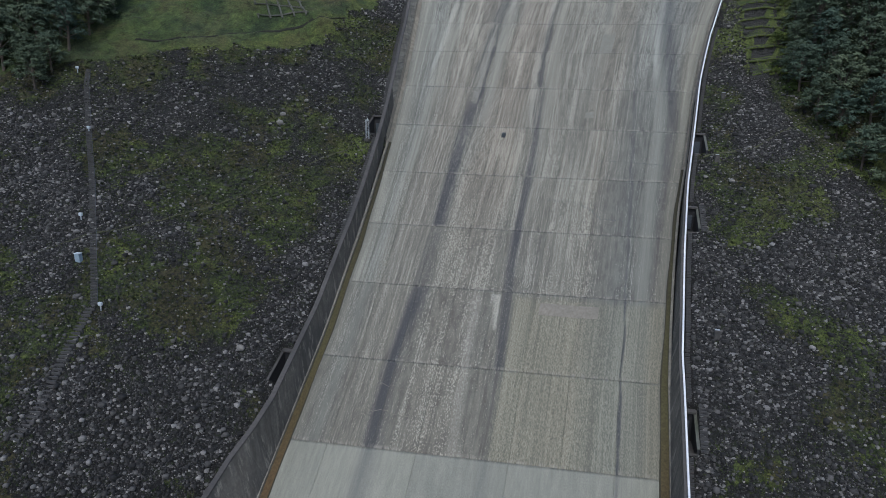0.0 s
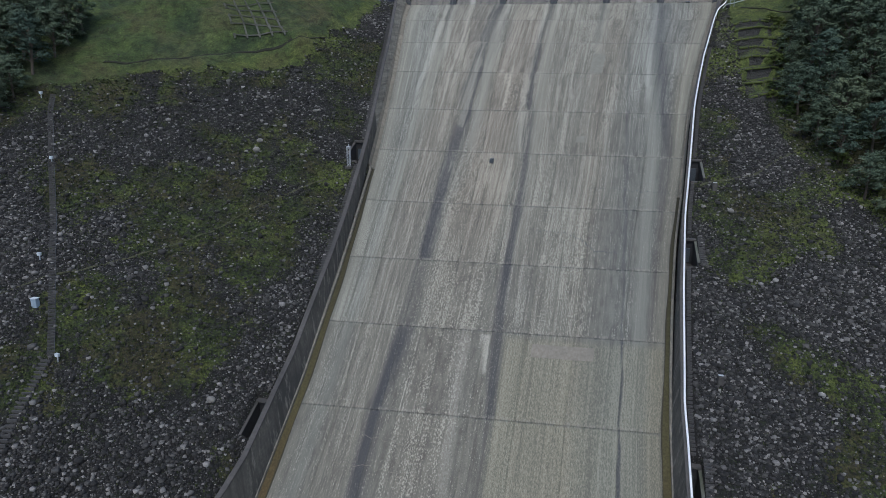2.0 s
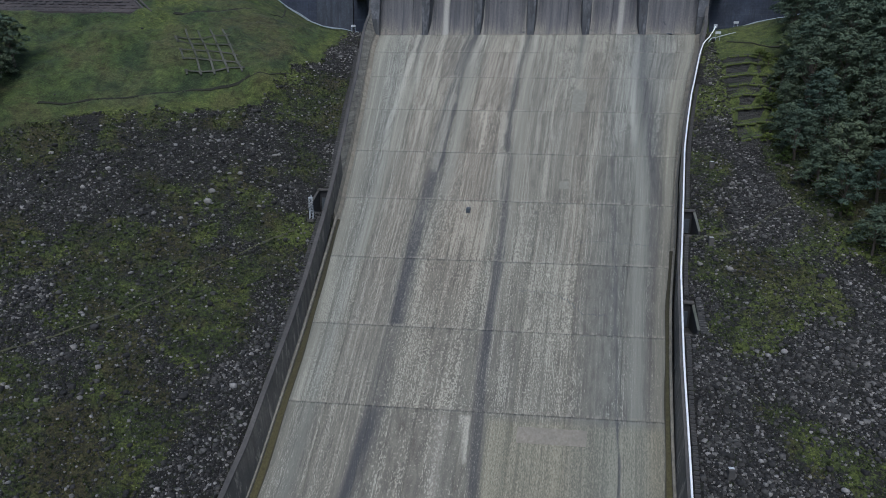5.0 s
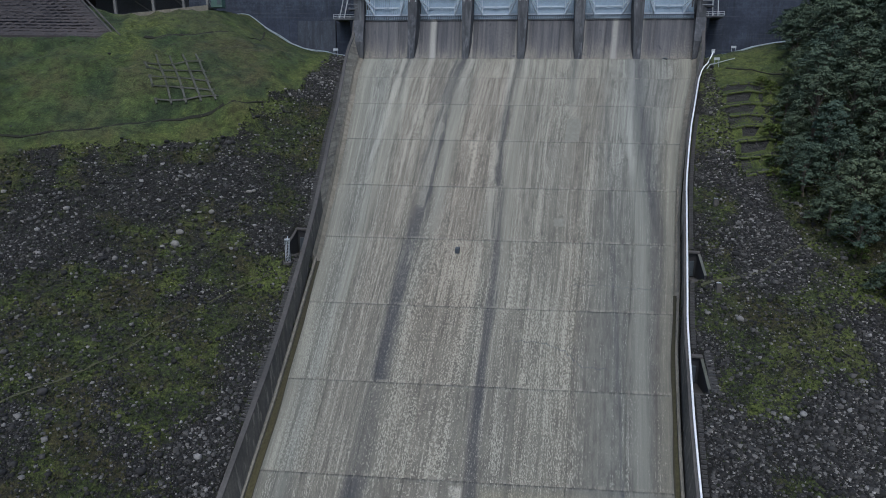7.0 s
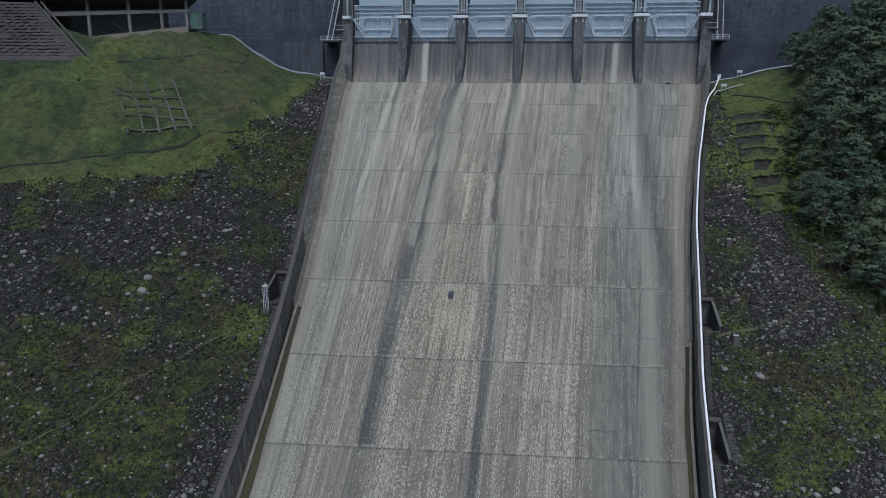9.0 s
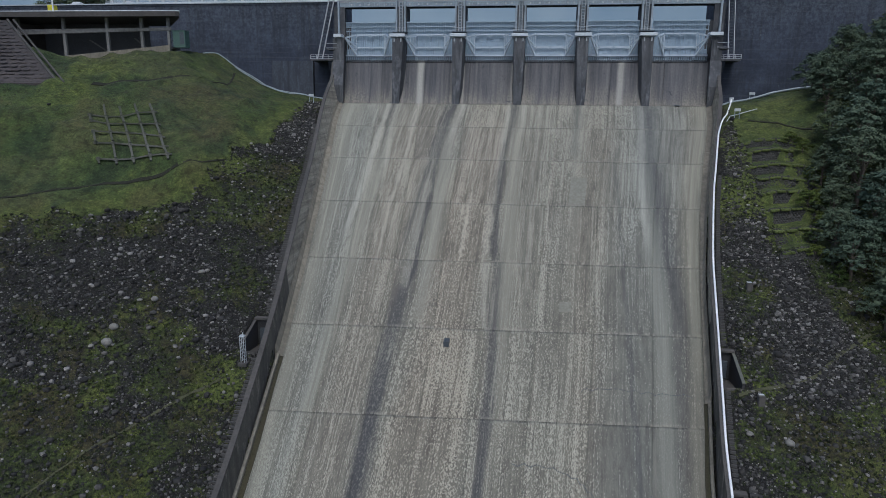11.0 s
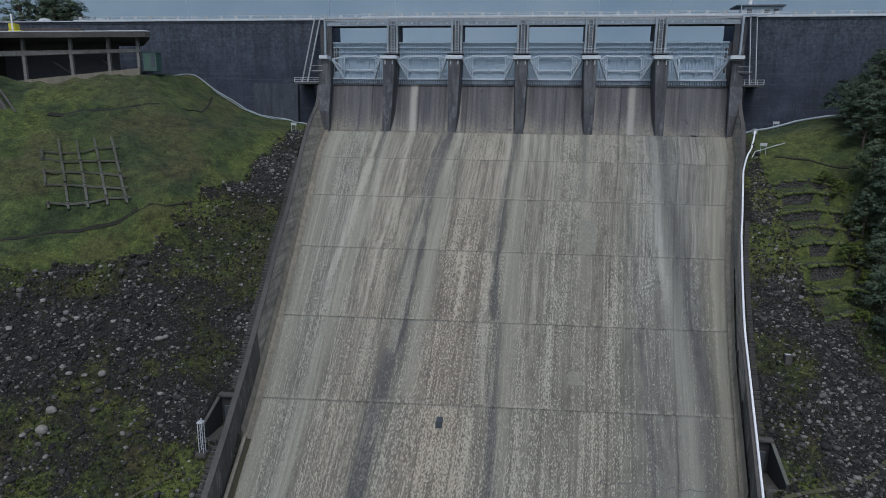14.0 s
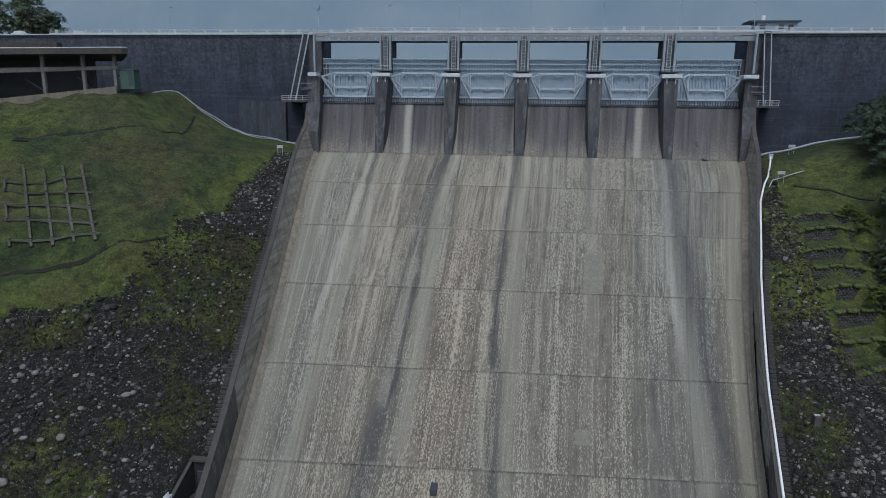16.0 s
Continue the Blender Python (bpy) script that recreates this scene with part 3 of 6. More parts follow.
def mesh_of(name, verts, faces, material, label="", category="", kind="", parent=None, smooth=False):
    me = bpy.data.meshes.new(name)
    verts, faces = np.asarray(verts, np.float32), np.asarray(faces, np.int32)
    k = faces.shape[1]
    me.vertices.add(len(verts))
    me.vertices.foreach_set("co", verts.ravel())
    me.loops.add(faces.size)
    me.loops.foreach_set("vertex_index", faces.ravel())
    me.polygons.add(len(faces))
    me.polygons.foreach_set("loop_start", np.arange(len(faces), dtype=np.int32) * k)
    me.polygons.foreach_set("loop_total", np.full(len(faces), k, np.int32))
    if smooth:
        me.polygons.foreach_set("use_smooth", np.ones(len(faces), bool))
    me.update(calc_edges=True)
    me.materials.append(material)
    ob = new(name, me)
    if parent is not None:
        ob.parent = parent
    return tagged(ob, label, category, "", kind)


rng = np.random.default_rng(7)

# ---- ground ----
def axis(lo, hi, step, far_lo, far_hi, extra):
    near = np.unique(np.round(np.concatenate([np.arange(lo, hi + 0.01, step), extra]), 3))
    out_lo = lo - np.geomspace(step * 2, lo - far_lo, 16)[::-1]
    out_hi = hi + np.geomspace(step * 2, far_hi - hi, 16)
    return np.concatenate([out_lo, near, out_hi])


FOOT_Y = (-110, -100, -90, -82, -75, -69, -62.5, -56.5, -44, -28, -18, -10, 12)
FOOT_X = (-140, -124, -110, -100, -90.5, -78.6, -69.4, -58.2, -54.0, -51.8, -49.6, -48.5, -48)


def cells(x, y, seed):
    """A random value in 0 to 1 for each whole cell."""
    v = np.sin(x * 127.1 + y * 311.7 + seed * 74.7) * 43758.5453
    return v - np.floor(v)


def rough_field(x, y, size, seed, octaves=4):
    """Smooth random field about 0.5, with finer and finer lumps."""
    total, norm = 0.0, 0.0
    for o in range(octaves):
        u, v = x / size + 17.3 * o, y / size - 9.1 * o
        i, j = np.floor(u), np.floor(v)
        a, b = u - i, v - j
        a, b = a * a * (3 - 2 * a), b * b * (3 - 2 * b)
        n = (cells(i, j, seed) * (1 - a) + cells(i + 1, j, seed) * a) * (1 - b) + (cells(i, j + 1, seed) * (1 - a) + cells(i + 1, j + 1, seed) * a) * b
        w = 0.6 ** o
        total, norm, size = total + w * n, norm + w, size * 0.5
    return total / norm


WEEDS = ((-54, -132, 8), (-64, -134, 6), (-50, -124, 7), (-71, -144, 6), (-69, -104, 8), (-42, -91, 7), (-113, -93, 8), (-95, -83, 7), (-74, -127, 5), (-60, -100, 6), (-48, -104, 6),
         (-84, -106, 6), (-45, -42, 6), (-42, -56, 4), (-42, -84, 4), (-39, -138, 2.5), (-60, -114, 6), (-88, -140, 6), (40, -88, 5), (50, -88, 5), (57, -91, 4), (38, -94, 3), (47, -94, 4), (41, -41, 5),
         (63, -73, 5), (41, -108, 3), (46, -113, 4), (52, -114, 4), (57, -117, 4), (52, -127, 5), (39, -60, 4), (38, -75, 3))
STONES = ((-50, -147, 9), (-45, -136, 6), (-41, -126, 5), (-58, -154, 7), (-93, -117, 7), (-82, -131, 5), (-76, -112, 4), (-56, -68, 6), (-70, -78, 6), (-64, -71, 4), (-45, -77, 4), (-79, -93, 5), (-88, -84, 4), (-40, -113, 4), (-52, -30, 8),
          (48, -57, 3), (50, -62, 4), (54, -67, 5), (51, -72, 6), (45, -68, 4), (62, -87, 4), (62, -98, 6), (50, -102, 6), (57, -105, 6), (35, -103, 4), (35, -112, 4), (34, -120, 4), (40, -121, 5), (46, -122, 5), (59, -109, 3))


def weed_share(x, y):
    """Patches of weeds among the stones, 0 to 1."""
    v = 0.42 + 1.15 * (rough_field(x, y, 7.0, 3.0) - 0.5) + 0.14 * np.clip((y + 100) / 20, 0, 1) * (x < 0)
    for list_, sign in ((WEEDS, 0.40), (STONES, -0.52)):
        for px, py, r in list_:
            v = v + sign * np.exp(-((x - px) ** 2 + (y - py) ** 2) / (r * r))
    d = np.where(x < 0, left_edge(y) - x, x - right_edge(y))
    return np.clip(v - 0.22 * np.exp(-((d - 3) / 5) ** 2) * ((x < 0) | (y < -84)), 0, 1)


WOOD_Y = (-130, -112, -90, -79, -75, -70, -62, -46, -35, -20, 0)
WOOD_X = (112, 93, 74, 65, 61.5, 57.5, 54.5, 53.5, 59.0, 63.5, 67)


def cover(x, y):
    """How much grass grows: 1 on the hill and the terraces, patchy among the stones."""
    foot = np.clip((np.interp(y, FOOT_Y, FOOT_X) - x) / 2.6 + 2.8 * (rough_field(x, y, 5.0, 8.0) - 0.5), 0, 1)
    weeds = np.clip(weed_share(x, y) * 1.1 - 0.1, 0, 0.58)
    left = np.maximum(0.95 * foot, weeds)
    left = np.maximum(left, 0.74 * np.exp(-((x + 41.2) ** 2 + ((y + 84.5) / 1.5) ** 2) / 9))
    right = np.maximum(weeds, 0.6 * np.exp(-((y + 84 - 0.3 * (x - 40)) / 3.0) ** 2) * np.clip((x - 36) / 4, 0, 1))
    right = np.maximum(right, 0.9 * np.clip((y + 27) / 4, 0, 1) * np.clip((x - 49) / 3, 0, 1))
    right = np.maximum(right, 0.78 * np.clip((y + 58) / 4, 0, 1) * np.clip((x - 45) / 3, 0, 1))
    edge = np.interp(y, WOOD_Y, WOOD_X)
    right = np.maximum(right, 0.68 * np.clip((x - edge + 5) / 3, 0, 1))
    return np.where(x < 0, left, right)


def dapple(x, y, list_):
    return np.clip(sum(a * np.exp(-((x - px) ** 2 + (y - py) ** 2) / (r * r)) for px, py, r, a in list_), 0, 1)


def dry_turf(x, y):
    return dapple(x, y, ((-61.4, -40, 6.5, 0.8), (-79.5, -34, 6, 0.55), (-70, -30, 8, 0.6), (-62.5, -13, 3.5, 1.0), (-66, -22, 7, 0.5), (-72, -48, 9, 0.4)))


def lush_turf(x, y):
    rim = 0.95 * np.exp(-((np.interp(y, FOOT_Y, FOOT_X) - x - 3.4) / 3.2) ** 2) * (x < 0) * np.clip((y + 80) / 8, 0, 1)
    return np.maximum(rim, dapple(x, y, ((-96, -30, 9, 0.7), (-94, -42, 9, 0.65), (-53.5, -19, 6, 0.7), (-41.0, -84.0, 4.0, 1.0), (-77, -8, 6, 0.5), (56, -17, 9, 0.9), (52, -36, 8, 0.95), (50, -48, 7, 0.9), (49, -28, 7, 0.9), (47, -90, 7, 0.45), (57, -88, 6, 0.4), (63, -79, 6, 0.85), (71, -86, 8, 0.85), (41, -42, 5, 0.55), (38, -77, 4, 0.6), (52, -115, 5, 0.5), (59, -113, 4, 0.5), (42, -98, 5, 0.45), (-57, -46, 6, 0.7), (-72, -58, 8, 0.6))))


cut_x = [px + 0.5 * PIT_W * side + e for px, py, side in PITS for e in (-0.5 * PIT_W - 0.12, -0.5 * PIT_W - 0.08, 0.5 * PIT_W + 0.08, 0.5 * PIT_W + 0.12)]
cut_y = [py + e for px, py, side in PITS for e in (-0.32, -0.28, 6.18, 6.22)]
gx, gy = axis(-135, 110, 1.0, -2500, 2500, cut_x), axis(-185, 22, 1.0, -2500, 3500, cut_y)
GX, GY = np.meshgrid(gx, gy)
GZ = ground_z(GX, GY)
nx, ny = len(gx), len(gy)
idx = np.arange(nx * ny).reshape(ny, nx)
quads = np.stack([idx[:-1, :-1], idx[:-1, 1:], idx[1:, 1:], idx[1:, :-1]], -1).reshape(-1, 4)
ground = mesh_of("ground", np.stack([GX, GY, GZ], -1).reshape(-1, 3), quads, M_GROUND, "grassy stony hillside on both banks of the spillway", "ground", "structure", smooth=True)
col = ground.data.color_attributes.new("cover", "FLOAT_COLOR", "POINT")
cv = cover(GX, GY).ravel()
col.data.foreach_set("color", np.stack([cv, dry_turf(GX, GY).ravel(), lush_turf(GX, GY).ravel(), np.ones_like(cv)], -1).ravel())

# ---- spillway chute ----
JOINTS = (7.8, 0.0, -12.2, -25.2, -38.7, -52.7, -65.8, -79.7, -93.3, -107.0, -121.6, -135.5, -150.0, -166.0)
SEAMS = (0.0, 0.11, 0.235, 0.36, 0.485, 0.61, 0.745, 0.885, 1.0)
GAP = 0.07


def chute_point(f, s, up=0.0):
    y = s
    for _ in range(5):
        x = left_edge(y) + f * (right_edge(y) - left_edge(y))
        y = y_at(x, s)
    return Vector((x, y, float(floor_z(x, y)) + up))


def flow_line(f, s):
    """Where the flow line through the fraction f of the width at s leaves the crest."""
    return f + np.interp(f, (0, 0.12, 0.235, 0.36, 0.495, 0.7, 0.87, 1), (0, 0.035, 0.092, 0.06, 0.003, -0.005, -0.03, 0)) * np.clip(-s / 90, 0, 1.1)


# streaks along the flow: where the middle runs as (station, flow line), the half width, the strength as (station, 0 to 1), how soft the edge is
# smooth lanes where the jets between the piers ran
LANES = (
    ([(-106.9, 0.085), (-79.8, 0.10), (-79.6, 0.115), (-71, 0.117), (-62, 0.125), (-52, 0.134), (-42, 0.143), (-33, 0.156), (-22, 0.168), (0, 0.172)], 0.019, [(-108, 0.25), (-80.2, 0.4), (-79.6, 1.0), (-30, 0.9), (-14, 0.5), (0, 0.2)], 0.35),
    ([(-60, 0.366), (-51, 0.364), (-39, 0.355), (-31, 0.350), (-9, 0.332)], 0.014, [(-66, 0.0), (-64, 0.8), (-30, 1.0), (0, 0.6)], 0.35),
    ([(-90, 0.532), (-65, 0.53), (-51, 0.525), (-41, 0.521), (-29, 0.517), (-8, 0.506)], 0.017, [(-95, 0.0), (-66, 0.7), (-20, 1.0), (0, 0.8)], 0.35),
    ([(-39, 0.684), (-30, 0.680), (-4, 0.668)], 0.016, [(-60, 0.15), (-41, 0.5), (-5, 0.8)], 0.4),
    ([(-95, 0.905), (-69, 0.895), (-50, 0.880), (-41, 0.866), (-30, 0.852), (-5, 0.838)], 0.022, [(-107, 0.6), (-50, 0.9), (-5, 0.6)], 0.5),
    (0.018, 0.034, [(-137, 0.1), (-108, 0.2), (-106.5, 0.75), (0, 0.9)], 0.5),
    (0.985, 0.020, [(-137, 0.3), (-75, 0.4), (-66, 1.0), (0, 1.0)], 0.4),
)
# pale threads of lime
LIMES = (
    ([(-45, 0.101), (-37, 0.117), (-21, 0.133), (-2, 0.138)], 0.008, [(-50, 0.0), (-44, 0.9), (-1, 0.9)]),
    ([(-30, 0.182), (-2, 0.160)], 0.005, [(-36, 0.0), (-28, 0.7), (-1, 0.5)]),
    ([(-50, 0.224), (-39, 0.225), (-30, 0.232), (-20, 0.238), (0, 0.222)], 0.006, [(-62, 0.0), (-50, 0.8), (0, 0.9)]),
    ([(-57, 0.321), (-34, 0.319)], 0.008, [(-60, 0.0), (-56, 0.55), (-36, 0.5), (-31, 0.0)]),
    ([(-16, 0.348), (0, 0.350)], 0.007, [(-24, 0.0), (-14, 0.7), (0, 1.0)]),
    ([(-49, 0.476), (-36, 0.481), (-3, 0.478)], 0.008, [(-54, 0.0), (-49, 0.5), (-38, 0.45), (-34, 0.3), (-28, 0.4), (-22, 0.7), (0, 0.9)]),
    ([(-64, 0.487), (-53, 0.482)], 0.007, [(-65.7, 0.0), (-65.3, 0.7), (-53, 0.5), (-52.5, 0.0)]),
    ([(-14, 0.521), (0, 0.519)], 0.004, [(-20, 0.0), (-8, 0.7), (0, 0.9)]),
    ([(-60, 0.575), (-4, 0.566)], 0.003, [(-66, 0.0), (-55, 0.45), (-10, 0.3), (0, 0.1)]),
    ([(-45, 0.853), (-28, 0.838), (-12, 0.830)], 0.008, [(-55, 0.0), (-44, 0.6), (-1, 0.9)]),
    ([(-114, 0.507), (-108, 0.497)], 0.0085, [(-115, 0.0), (-114, 0.9), (-108, 0.95), (-107.4, 0.0)]),
    ([(-136, 0.475), (-110, 0.462)], 0.007, [(-136, 0.45), (-108, 0.4), (-107, 0.0)], 0.9),
)
# dark wakes below the piers and some seams
WAKES = (
    ([(-46, 0.300), (-31, 0.309), (-3, 0.304)], 0.0065, [(-54, 0.0), (-42, 0.65), (-10, 0.7), (0, 0.5)], 0.9),
    ([(-66, 0.328), (-58, 0.334), (-34, 0.331), (-14, 0.314)], 0.0042, [(-70, 0.0), (-64, 0.7), (-55, 0.8), (-34, 0.7), (-14, 0.5), (-8, 0.0)]),
    ([(-93, 0.339), (-80, 0.328), (-70, 0.320), (-58, 0.322)], 0.017, [(-93.5, 0.0), (-93.1, 0.95), (-78, 0.9), (-68, 0.75), (-65.9, 0.6), (-65.4, 0.75), (-59, 0.7), (-57, 0.0)]),
    ([(-107, 0.347), (-93.3, 0.336)], 0.018, [(-107.3, 0.0), (-106.9, 0.4), (-94, 0.3), (-93.2, 0.0)]),
    ([(-136, 0.322), (-129, 0.314), (-120, 0.312), (-108, 0.336)], 0.027, [(-137, 0.85), (-122, 0.95), (-111, 0.95), (-107.1, 0.7), (-106.8, 0.0)]),
    ([(-54, 0.498), (-51, 0.492), (-38, 0.490), (-25, 0.487), (-12, 0.491), (0, 0.494)], 0.007, [(-60, 0.0), (-50, 0.75), (-27, 0.6), (-10, 0.45), (0, 0.7)]),
    ([(-120, 0.541), (-112, 0.529), (-105, 0.522), (-97, 0.517), (-77, 0.516), (-65, 0.509), (-53, 0.504)], 0.013, [(-122.2, 0.0), (-121.5, 0.85), (-108, 0.7), (-95, 0.95), (-76, 0.75), (-65, 0.6), (-54, 0.4), (-46, 0.0)]),
    ([(-136, 0.549), (-122, 0.541)], 0.012, [(-137, 0.2), (-122, 0.45), (-121.4, 0.0)]),
    ([(-137, 0.861), (-114, 0.859), (-106, 0.847), (-96, 0.839), (-87, 0.833), (-76, 0.819), (-64, 0.809), (-51, 0.798), (-44, 0.792), (-26, 0.773)], 0.0045, [(-137, 0.9), (-108, 0.8), (-100, 0.45), (-60, 0.35), (-26, 0.3), (-12, 0.0)]),
    ([(-69, 0.949), (-60, 0.940), (-50, 0.912), (-41, 0.897), (-30, 0.874), (-21, 0.857), (-5, 0.846)], 0.022, [(-110, 0.1), (-75, 0.5), (-60, 0.66), (-30, 0.72), (-16, 0.75), (0, 0.8)], 1.0),
    ([(-24, 0.155), (-2, 0.151)], 0.007, [(-30, 0.0), (-20, 0.35), (0, 0.55)]),
    ([(-24, 0.668), (-2, 0.664)], 0.009, [(-30, 0.0), (-20, 0.35), (0, 0.6)]),
    ([(-12, 0.496), (0, 0.494)], 0.007, [(-22, 0.0), (-12, 0.4), (0, 0.8)]),
    ([(-14, 0.322), (0, 0.322)], 0.009, [(-30, 0.2), (-12, 0.6), (0, 0.9)]),
    (0.0, 0.010, [(-137, 0.4), (0, 0.25)]), (1.0, 0.008, [(-137, 0.5), (0, 0.2)]),
)
# damp runs on the new slabs
DAMP = (
    (0.322, 0.024, [(-170, 0.5), (-136, 0.75)], 0.8), (0.55, 0.012, [(-170, 0.25), (-136, 0.4)], 0.9), (0.862, 0.006, [(-170, 0.6), (-136, 0.8)], 0.9),
)


def streaks(list_, across, s):
    out = np.zeros_like(across)
    for mid, half, strength, *soft in list_:
        soft = soft[0] if soft else 0.5
        if not isinstance(mid, float):
            mid = np.interp(s, *zip(*mid))
        d = np.abs(across - mid) / half
        out = np.maximum(out, np.interp(d, (1 - soft, 1, 1 + soft), (1, 0.45, 0)) * np.interp(s, *zip(*strength)))
    return out


SKIN_LEFT = ((-137, -121.8, -121.2, -107.4, -106.6, -93.6, -93.0, -80, -40, -10), (0.335, 0.35, 0.375, 0.385, 0.435, 0.43, 0.455, 0.455, 0.46, 0.50))


def slab(f0, f1, s0, s1, material, label="", thick=0.8, drop=0.0):
    """One cast slab of the chute, with its stains as colour layers."""
    w = 0.004 / 70
    n, m = max(4, int((s0 - s1) / 0.45)), max(4, int((f1 - f0) * 80 / 0.28))
    F, S = np.meshgrid(np.linspace(f0 + w, f1 - w, m), np.linspace(s0 - GAP / 2, s1 + GAP / 2, n))
    Y = S.copy()
    for _ in range(12):
        X = left_edge(Y) + F * (right_edge(Y) - left_edge(Y))
        Y = S + 0.07 * X * np.clip(-Y / 70, 0, 1)
    Z = chute_z(S) - drop
    top = np.stack([X, Y, Z], -1).reshape(-1, 3)
    idx = np.arange(n * m).reshape(n, m)
    rim = np.concatenate([idx[0, :], idx[1:, -1], idx[-1, -2::-1], idx[-2:0:-1, 0]])
    nxt, low = np.roll(rim, -1), n * m + np.arange(len(rim))
    faces = np.concatenate([np.stack([idx[:-1, :-1], idx[1:, :-1], idx[1:, 1:], idx[:-1, 1:]], -1).reshape(-1, 4), np.stack([rim, nxt, np.roll(low, -1), low], -1)])
    ob = mesh_of("slab", np.concatenate([top, top[rim] - (0, 0, thick)]), faces, material, label, parent=chute)

    def both(v):
        v = np.asarray(v, float).ravel()
        return np.concatenate([v, v[rim]])

    f, st = both(F), both(S)
    fl = flow_line(f, st)
    loops = faces.ravel()
    ob.data.uv_layers.new(name="UVMap").data.foreach_set("uv", np.stack([93 * fl, st], -1)[loops].ravel())
    u = 93 * fl
    wide = rough_field(u * 0.5, st * 0.14, 3.3, 31.0, 3)
    across = fl + 0.006 * (rough_field(u * 0.05, st * 0.03, 1.0, 32.0, 2) - 0.5) + 0.016 * (rough_field(u * 2.2, st * 0.2, 1.0, 33.0, 3) - 0.5)
    rust = np.interp(fl + 0.05 * (wide - 0.5), (0.17, 0.20, 0.28, 0.31, 0.36, 0.39, 0.46, 0.48, 0.66, 0.72, 0.76), (0, 0.4, 0.35, 0, 0, 0.65, 0.65, 0.1, 0, 0.35, 0)) * np.interp(st, (-100, -75, -15, -5), (0.3, 0.9, 0.9, 0.4))
    slate = np.interp(fl, (0.01, 0.09, 0.14, 0.74, 0.82, 0.93, 0.96), (0.3, 0.8, 0, 0, 0.9, 0.8, 0))
    tan = np.interp(across, (0.535, 0.56), (0, 1)) * np.interp(st, (-121.7, -108.6, -107.6), (1, 0.95, 0))
    near = np.interp(np.minimum(s0 - st, st - s1), (0.1, 0.5), (1, 0))
    side = np.interp(np.minimum(f - f0, f1 - f) * 80, (0.05, 0.3), (1, 0))
    new_slab = s1 < -136
    wake = streaks(DAMP if new_slab else WAKES, across, st)
    none = np.zeros_like(fl)
    for name, (r, g, b) in (("stain", (wake, none if new_slab else streaks(LIMES, across, st), none if new_slab else streaks(LANES, across, st))),
                            ("cast", (rust, slate, tan) if not new_slab else (none, none, none)), ("skin", (np.interp(st, *SKIN_LEFT) + np.interp(fl, (0.12, 0.16, 0.27, 0.30, 0.36, 0.42, 0.46, 0.50), (0, 0.03, 0.03, 0, 0, 0.065, 0.065, 0)) * np.interp(st, (-108, -100), (1, 0.15)) - 0.10 * np.interp(fl, (0.74, 0.80), (0, 1)) * np.interp(st, (-60, -30), (1, 0)), near, side))):
        ob.data.color_attributes.new(name, "FLOAT_COLOR", "POINT").data.foreach_set("color", np.stack([r, g, b, np.ones_like(r)], -1).ravel())
    return ob


chute = thing("spillway_chute", "wide worn concrete spillway chute with dark streaks", "spillway", kind="structure")
for i, (s0, s1) in enumerate(zip(JOINTS, JOINTS[1:])):
    seams = (0.0, 0.11, 0.36, 0.61, 0.885, 1.0) if s1 < -136 else SEAMS
    for f0, f1 in zip(seams, seams[1:]):
        if i == 0:
            slab(f0, f1, s0, s1, M_OGEE, "dark stained crest slab")
        elif s1 < -136:
            slab(f0, f1, s0, s1, M_APRON, "pale newer concrete slab", drop=0.12)
        else:
            slab(f0, f1, s0, s1, M_CHUTE)

# ---- training walls ----
def wall_stations(side, y0=3.5, y1=-165.0, step=2.5):
    out = []
    y = y0
    while y >= y1:
        x = float(left_edge(y) if side < 0 else right_edge(y))
        out.append((x, y, float(floor_z(x, y)), side))
        y -= step
    return out


def wall_height(i, st):
    return 6.4 + 0.14 * max(0.0, -st[i][1] - 122)


